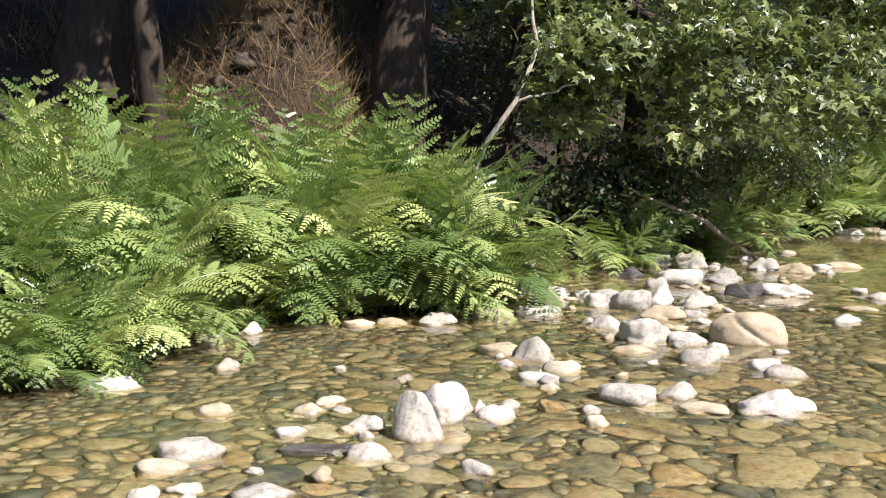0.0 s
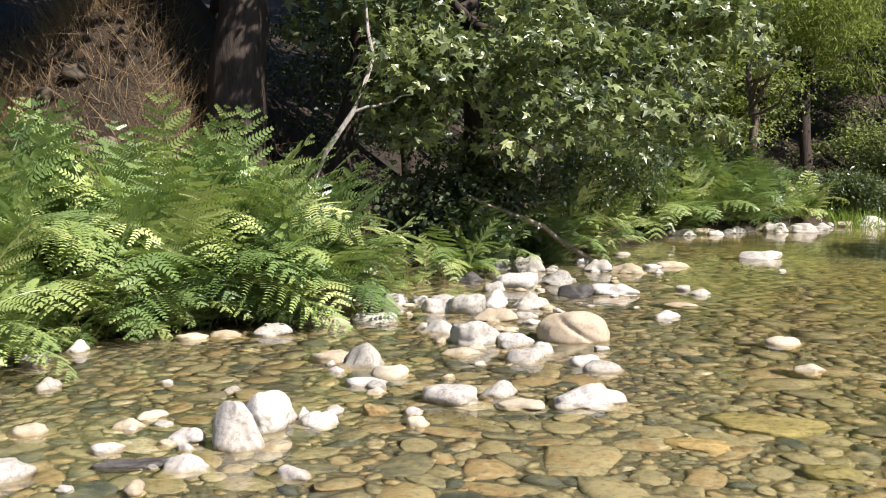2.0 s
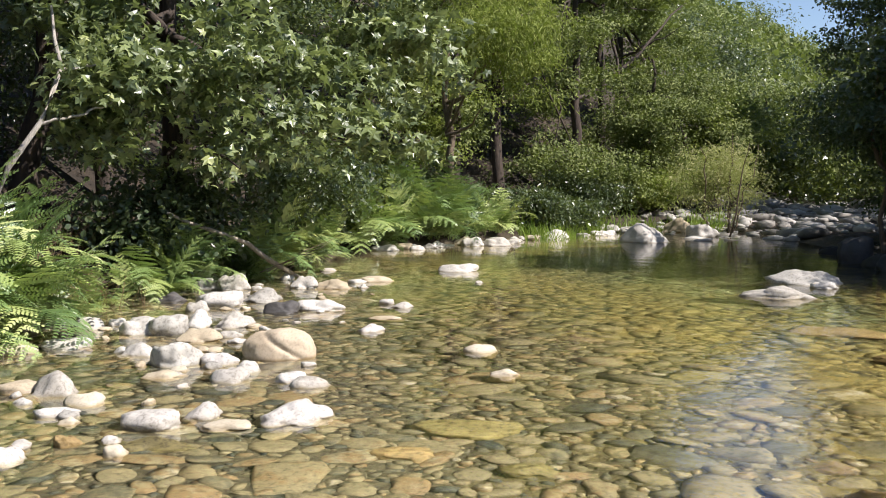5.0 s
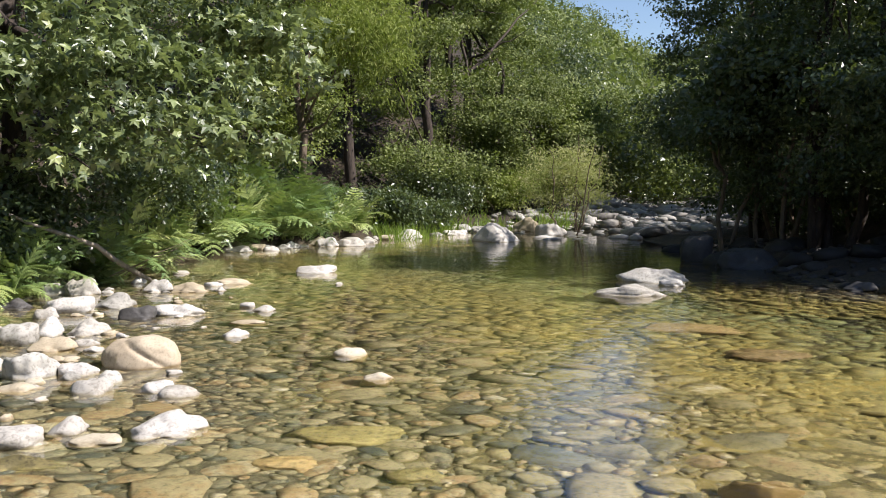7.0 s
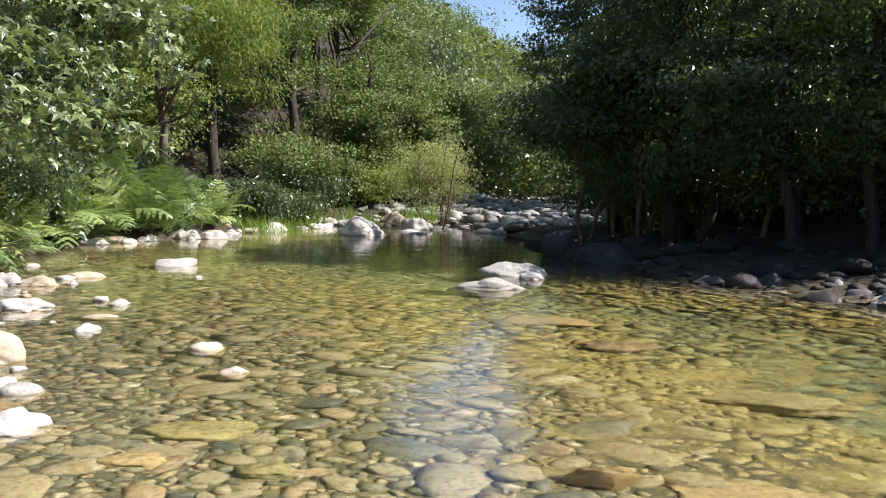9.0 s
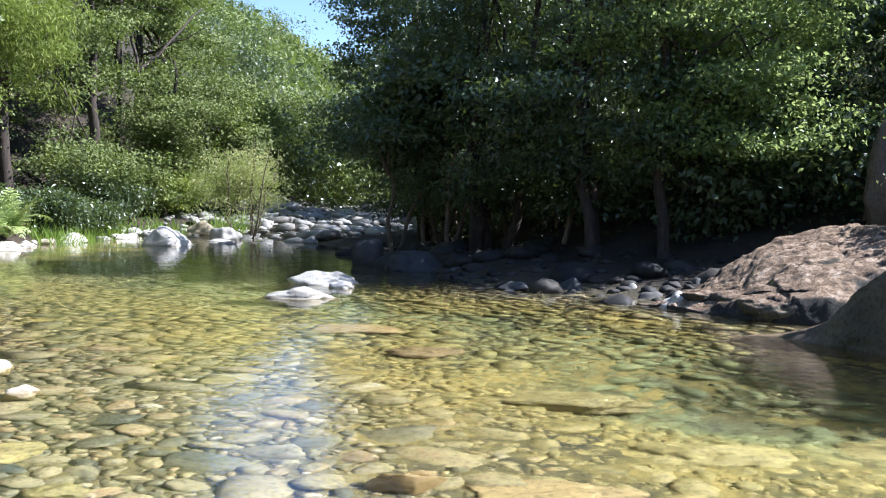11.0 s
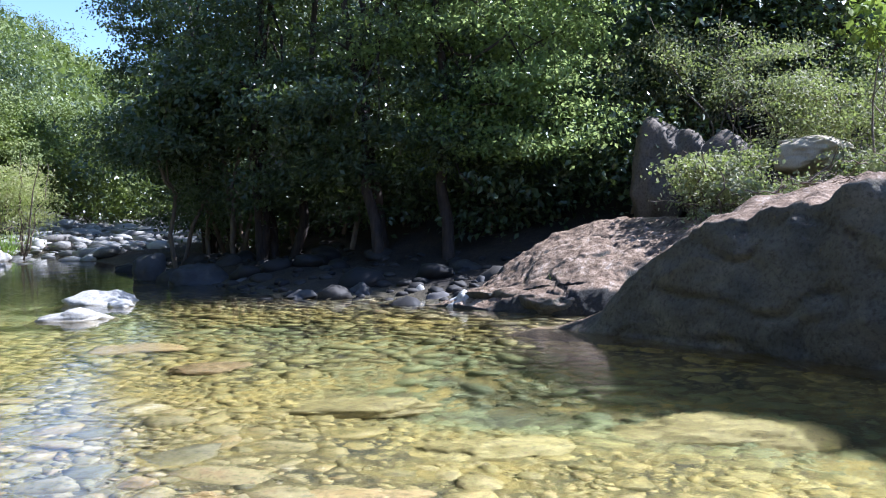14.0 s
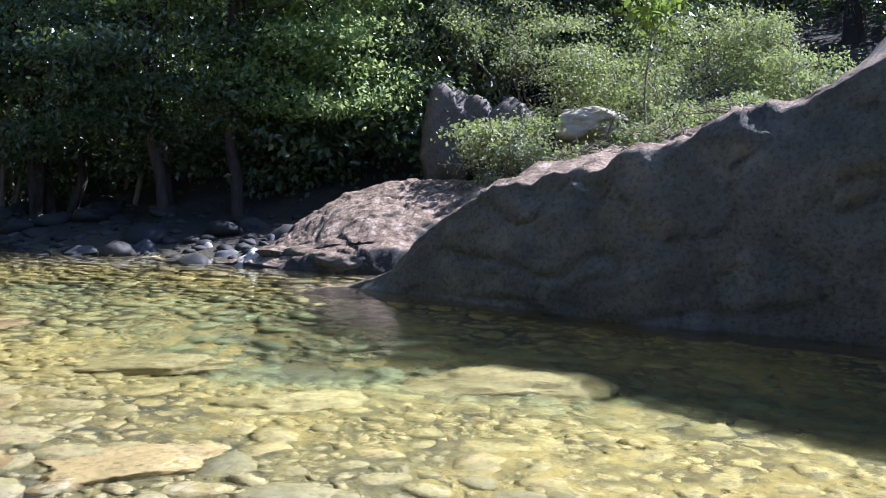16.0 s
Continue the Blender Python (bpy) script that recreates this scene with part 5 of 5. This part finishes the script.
for k, (x, y) in enumerate(((14.6, 12.4), (14.3, 11.8), (14.9, 13.0), (15.3, 11.5), (14.8, 9.4), (15.6, 10.2), (13.9, 12.9))):
    tree("sapling", x, y, 3.6, ((x, y, 3.2, 0.8, 0.8, 0.7),), "slim bare-stemmed sapling under the alders", 420 + k, 50, 26, 0.22, 0.11, OVAL, ALDER, girth=0.04, wood=TWIG, limbs=3, stems=2, group="saplings")

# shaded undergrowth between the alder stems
# the last two are added to paint a dark hollow beside the outcrop
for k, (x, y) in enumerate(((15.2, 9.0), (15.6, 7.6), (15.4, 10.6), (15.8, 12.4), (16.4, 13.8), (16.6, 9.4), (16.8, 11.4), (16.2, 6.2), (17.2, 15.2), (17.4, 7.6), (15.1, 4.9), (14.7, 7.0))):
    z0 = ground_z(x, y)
    tree("shrub", x, y, z0 + 1.3, ((x, y, z0 + 0.9, 0.9, 0.9, 0.7), (x + 0.4, y - 0.5, z0 + 0.7, 0.7, 0.7, 0.6)), "shrub coloured dark for the gloom under the alders", 430 + k, 80, 30, 0.2, 0.11, KITE, ALDER,
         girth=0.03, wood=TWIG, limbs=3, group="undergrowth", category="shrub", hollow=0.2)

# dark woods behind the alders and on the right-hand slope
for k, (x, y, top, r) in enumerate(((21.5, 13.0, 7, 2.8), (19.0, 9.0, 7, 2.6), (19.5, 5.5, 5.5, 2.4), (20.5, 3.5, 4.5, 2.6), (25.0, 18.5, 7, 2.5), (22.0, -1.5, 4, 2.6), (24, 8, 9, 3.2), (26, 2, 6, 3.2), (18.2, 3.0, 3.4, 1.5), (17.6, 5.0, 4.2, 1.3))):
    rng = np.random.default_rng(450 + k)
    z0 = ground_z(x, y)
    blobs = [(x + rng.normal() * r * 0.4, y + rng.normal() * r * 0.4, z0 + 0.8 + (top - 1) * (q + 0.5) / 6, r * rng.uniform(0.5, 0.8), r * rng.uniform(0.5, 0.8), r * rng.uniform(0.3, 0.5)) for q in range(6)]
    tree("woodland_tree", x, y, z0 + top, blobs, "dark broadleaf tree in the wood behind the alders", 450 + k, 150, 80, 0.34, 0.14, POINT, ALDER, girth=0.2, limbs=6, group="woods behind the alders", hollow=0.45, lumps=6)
for k, (x, y, r, h) in enumerate(((15.9, 3.6, 1.3, 2.7), (15.5, 2.2, 1.1, 1.6), (14.2, 1.1, 0.8, 1.2), (13.8, 0.3, 0.7, 1.1), (16.5, 0.8, 1.2, 1.8), (14.9, -0.6, 0.9, 1.3), (13.2, 3.05, 0.6, 1.4), (13.5, 2.3, 0.5, 0.9), (17.0, 5.2, 1.2, 1.8))):
    z0 = ground_z(x, y)
    tree("bramble_bush", x, y, z0 + h, ((x - 0.1, y, z0 + h * 0.6, r, r, h * 0.42), (x - 0.3 * r, y - 0.5 * r, z0 + h * 0.5, r * 0.7, r * 0.7, h * 0.4)), "sunlit olive-green bramble bush with dry twigs on the rocky slope", 480 + k, int(170 * r), 46, 0.11, 0.052, KITE, BRAMBLE,
         girth=0.02, wood=TWIG, limbs=8, stems=4, group="brambles on the slope", category="bush", hollow=0.6, lumps=9)
for k, (x, y, r, h) in enumerate(((13.4, 3.0, 0.7, 1.5), (13.0, 1.75, 0.4, 0.7), (13.5, 1.0, 0.45, 0.8))):
    z0 = ground_z(x, y)
    tree("shrub", x, y, z0 + h, ((x, y, z0 + h * 0.75, r, r, h * 0.4),), "small yellow-green leafy shrub among the boulders", 520 + k, 70, 24, 0.1, 0.055, OVAL, BRAMBLE if k == 0 else BRIGHT, girth=0.015, wood=TWIG, limbs=4, stems=3, group="shrubs on the slope", category="shrub", hollow=0.3, lumps=4)
tree("sapling", 13.9, 1.3, 3.3, ((13.9, 1.3, 3.35, 0.25, 0.25, 0.25),), "young sapling with bright leaves above the slab", 499, 14, 16, 0.1, 0.11, OVAL, BRIGHT, girth=0.02, wood=TWIG, limbs=2, group="saplings")


# dead twigs and brushwood caught on top of the slab
slab_points = np.array([v.co for v in slab.data.vertices])
rng = np.random.default_rng(91)
for k, (x, y, count, size) in enumerate(((11.9, 2.6, 16, 0.5), (12.2, 1.9, 18, 0.6), (11.7, 1.4, 12, 0.5), (12.6, 0.9, 16, 0.7), (12.3, 0.2, 14, 0.6), (12.9, 2.6, 14, 0.7), (11.3, 3.0, 8, 0.35))):
    z = float(slab_points[np.argmin(np.hypot(slab_points[:, 0] - x, slab_points[:, 1] - y)), 2])
    ob = thing("brushwood", x, y, z, "tangle of dead grey-brown twigs lying on the granite", "twigs", "brushwood on the slab")
    for q in range(count):
        a = np.array([*rng.normal(size=2) * 0.22, 0.01])
        way = rng.normal(size=3) * np.array([1, 1, 0.35])
        b = a + unit(way) * size * rng.uniform(0.4, 1.1)
        b[2] = abs(b[2]) * 0.8
        part("twig", mesh_of("twig", *tube(bent(a, b, 7, 0.02, 900 + 20 * k + q), np.linspace(0.009, 0.003, 7), 5), TWIG), ob)


# ---- grass, dry and green ----
def blades(name, spots, per, tall, mat, label, seed, lean=0.5, width=0.012):
    rng = np.random.default_rng(seed)
    spots = np.asarray(spots, float)
    k = np.repeat(np.arange(len(spots)), per)
    pos = np.stack([spots[k, 0] + rng.normal(size=len(k)) * spots[k, 2], spots[k, 1] + rng.normal(size=len(k)) * spots[k, 2], np.zeros(len(k))], -1)
    pos[:, 2] = height(pos[:, 0], pos[:, 1]) - 0.02 + (spots[k, 3] if spots.shape[1] > 3 else 0)
    out = rng.normal(size=(len(k), 3)) * lean + np.array([0, 0, 1.0])
    nrm = rng.normal(size=(len(k), 3))
    shape = (np.array([(-width, 0, 0), (width, 0, 0), (width * 0.8, 0.55, 0.05), (-width * 0.8, 0.55, 0.05), (0, 1, 0.22)]), np.array([(0, 1, 2), (0, 2, 3), (3, 2, 4)]))
    return tagged(new(name, leaves(name, shape, pos, out, nrm, tall * rng.uniform(0.5, 1.3, len(k)), mat)), label, "grass", kind="stuff")


blades("grass", [(11.4, 19.9, 0.35), (12.1, 20.6, 0.4), (12.8, 21.6, 0.4), (10.8, 19.8, 0.3), (13.4, 22.3, 0.4), (16.6, 21.9, 0.4), (14.9, 22.0, 0.4)], 330, 0.45, GRASS, "bright green grass along the far shore", 501, width=0.02)
rng = np.random.default_rng(8)
blades("dry_grass", [(rng.uniform(-5, 1.2), rng.uniform(10.4, 14.0), 0.25) for _ in range(60)], 90, 0.5, DRY, "dry brown grass hanging on the steep bank", 502, lean=0.8, width=0.008)
blades("dry_grass", [(rng.uniform(-3.2, -1.0), rng.uniform(10.6, 12.4), 0.2) for _ in range(45)], 80, 0.42, DRY, "dry reddish-brown grass on the steep bank", 505, lean=0.9, width=0.008)
blades("dry_grass", [(rng.uniform(12.8, 15.2), rng.uniform(-1.5, 3.6), 0.2) for _ in range(46)], 60, 0.4, DRY, "dry straw-coloured grass on the rocky slope", 503, lean=0.9, width=0.012)
blades("grass", [(11.55, 4.15, 0.1, 0.25), (11.5, 3.95, 0.08, 0.3), (11.35, 4.35, 0.06, 0.2)], 60, 0.22, GRASS, "tuft of pale grass between the rocks", 504, lean=0.7)

# wooded hill that closes the valley upstream
rng = np.random.default_rng(77)
hill = []
for k in range(420):
    a, r = radians(rng.uniform(33, 58)), rng.uniform(45, 330)
    x, y = 4 + r * math.cos(a), 4 + r * math.sin(a)
    w = 1.6 + 0.012 * r + rng.random()
    if 40.5 < math.degrees(math.atan2(y + 0.3, x - 0.6)) < 53 and r < 110:
        w *= 0.7
    if r < 140 and 45.5 < math.degrees(math.atan2(y + 0.3, x - 0.6)) < 53 and (ground_z(x, y) + 2.2 * w) / math.hypot(x, y) > 0.12:
        w = 0.9
    hill.append((x, y, ground_z(x, y) + w * 0.9, w * 1.1, w * 1.1, w * rng.uniform(0.9, 1.6)))
for k in range(330):
    a, r = radians(rng.uniform(38, 62)), 28 + 110 * rng.random() ** 1.3
    x, y = 4 + r * math.cos(a), 4 + r * math.sin(a)
    w = rng.uniform(1.1, 2.6) + 0.006 * r
    z = ground_z(x, y)
    if (z + 1.7 * w) / math.hypot(x, y) > 0.135:
        w = 0.7
    hill.append((x, y, z + w * 0.7, w * 1.2, w * 1.2, w))
ridge = []
for k in range(240):
    a, r = radians(rng.uniform(41, 60)), rng.uniform(125, 400)
    x, y = 4 + r * math.cos(a), 4 + r * math.sin(a)
    w = rng.uniform(2.6, 4.6)
    ridge.append((x, y, ground_z(x, y) + w * 0.8, w * 1.3, w * 1.3, w * rng.uniform(0.8, 1.2)))
slope = []
for k in range(190):
    a, r = radians(rng.uniform(-32, 32)), rng.uniform(23, 48)
    x, y = 4 + r * math.cos(a), 4 + r * math.sin(a)
    w = 1.7 + rng.random()
    slope.append((x, y, ground_z(x, y) + w, w * 1.1, w * 1.1, w * rng.uniform(1.0, 1.6)))
tagged(new("slope_woods", foliage("slope_woods", slope, 3000, 22, 0.55, 0.36, POINT, ALDER, 79, hollow=0.6)), "dark wooded slope behind the rocks", "woods", kind="stuff")
tagged(new("far_woods", foliage("far_woods", ridge, 3600, 16, 1.6, 1.7, POINT, FOREST, 80, hollow=0.5)), "distant dark woods along the skyline", "woods", kind="stuff")
near_hill = [b for b in hill if math.hypot(b[0], b[1]) < 85]
hill = [b for b in hill if math.hypot(b[0], b[1]) >= 85]
# every other tree is coloured dark to paint shaded masses among lit ones
for k, (mat, label) in enumerate(((FOREST, "sunlit woods upstream beyond the riffle"), (ALDER, "trees in the woods upstream, coloured dark as shaded masses"))):
    tagged(new("far_woods", foliage("far_woods", near_hill[k::2], 1600, 40, 0.42, 0.2, POINT, mat, 81 + k, hollow=0.6, lumps=4)), label, "woods", kind="stuff")
tagged(new("far_woods", foliage("far_woods", hill, 4200, 22, 0.8, 0.6, POINT, FOREST, 78, hollow=0.6)), "wooded hillside closing the valley upstream", "woods", kind="stuff")
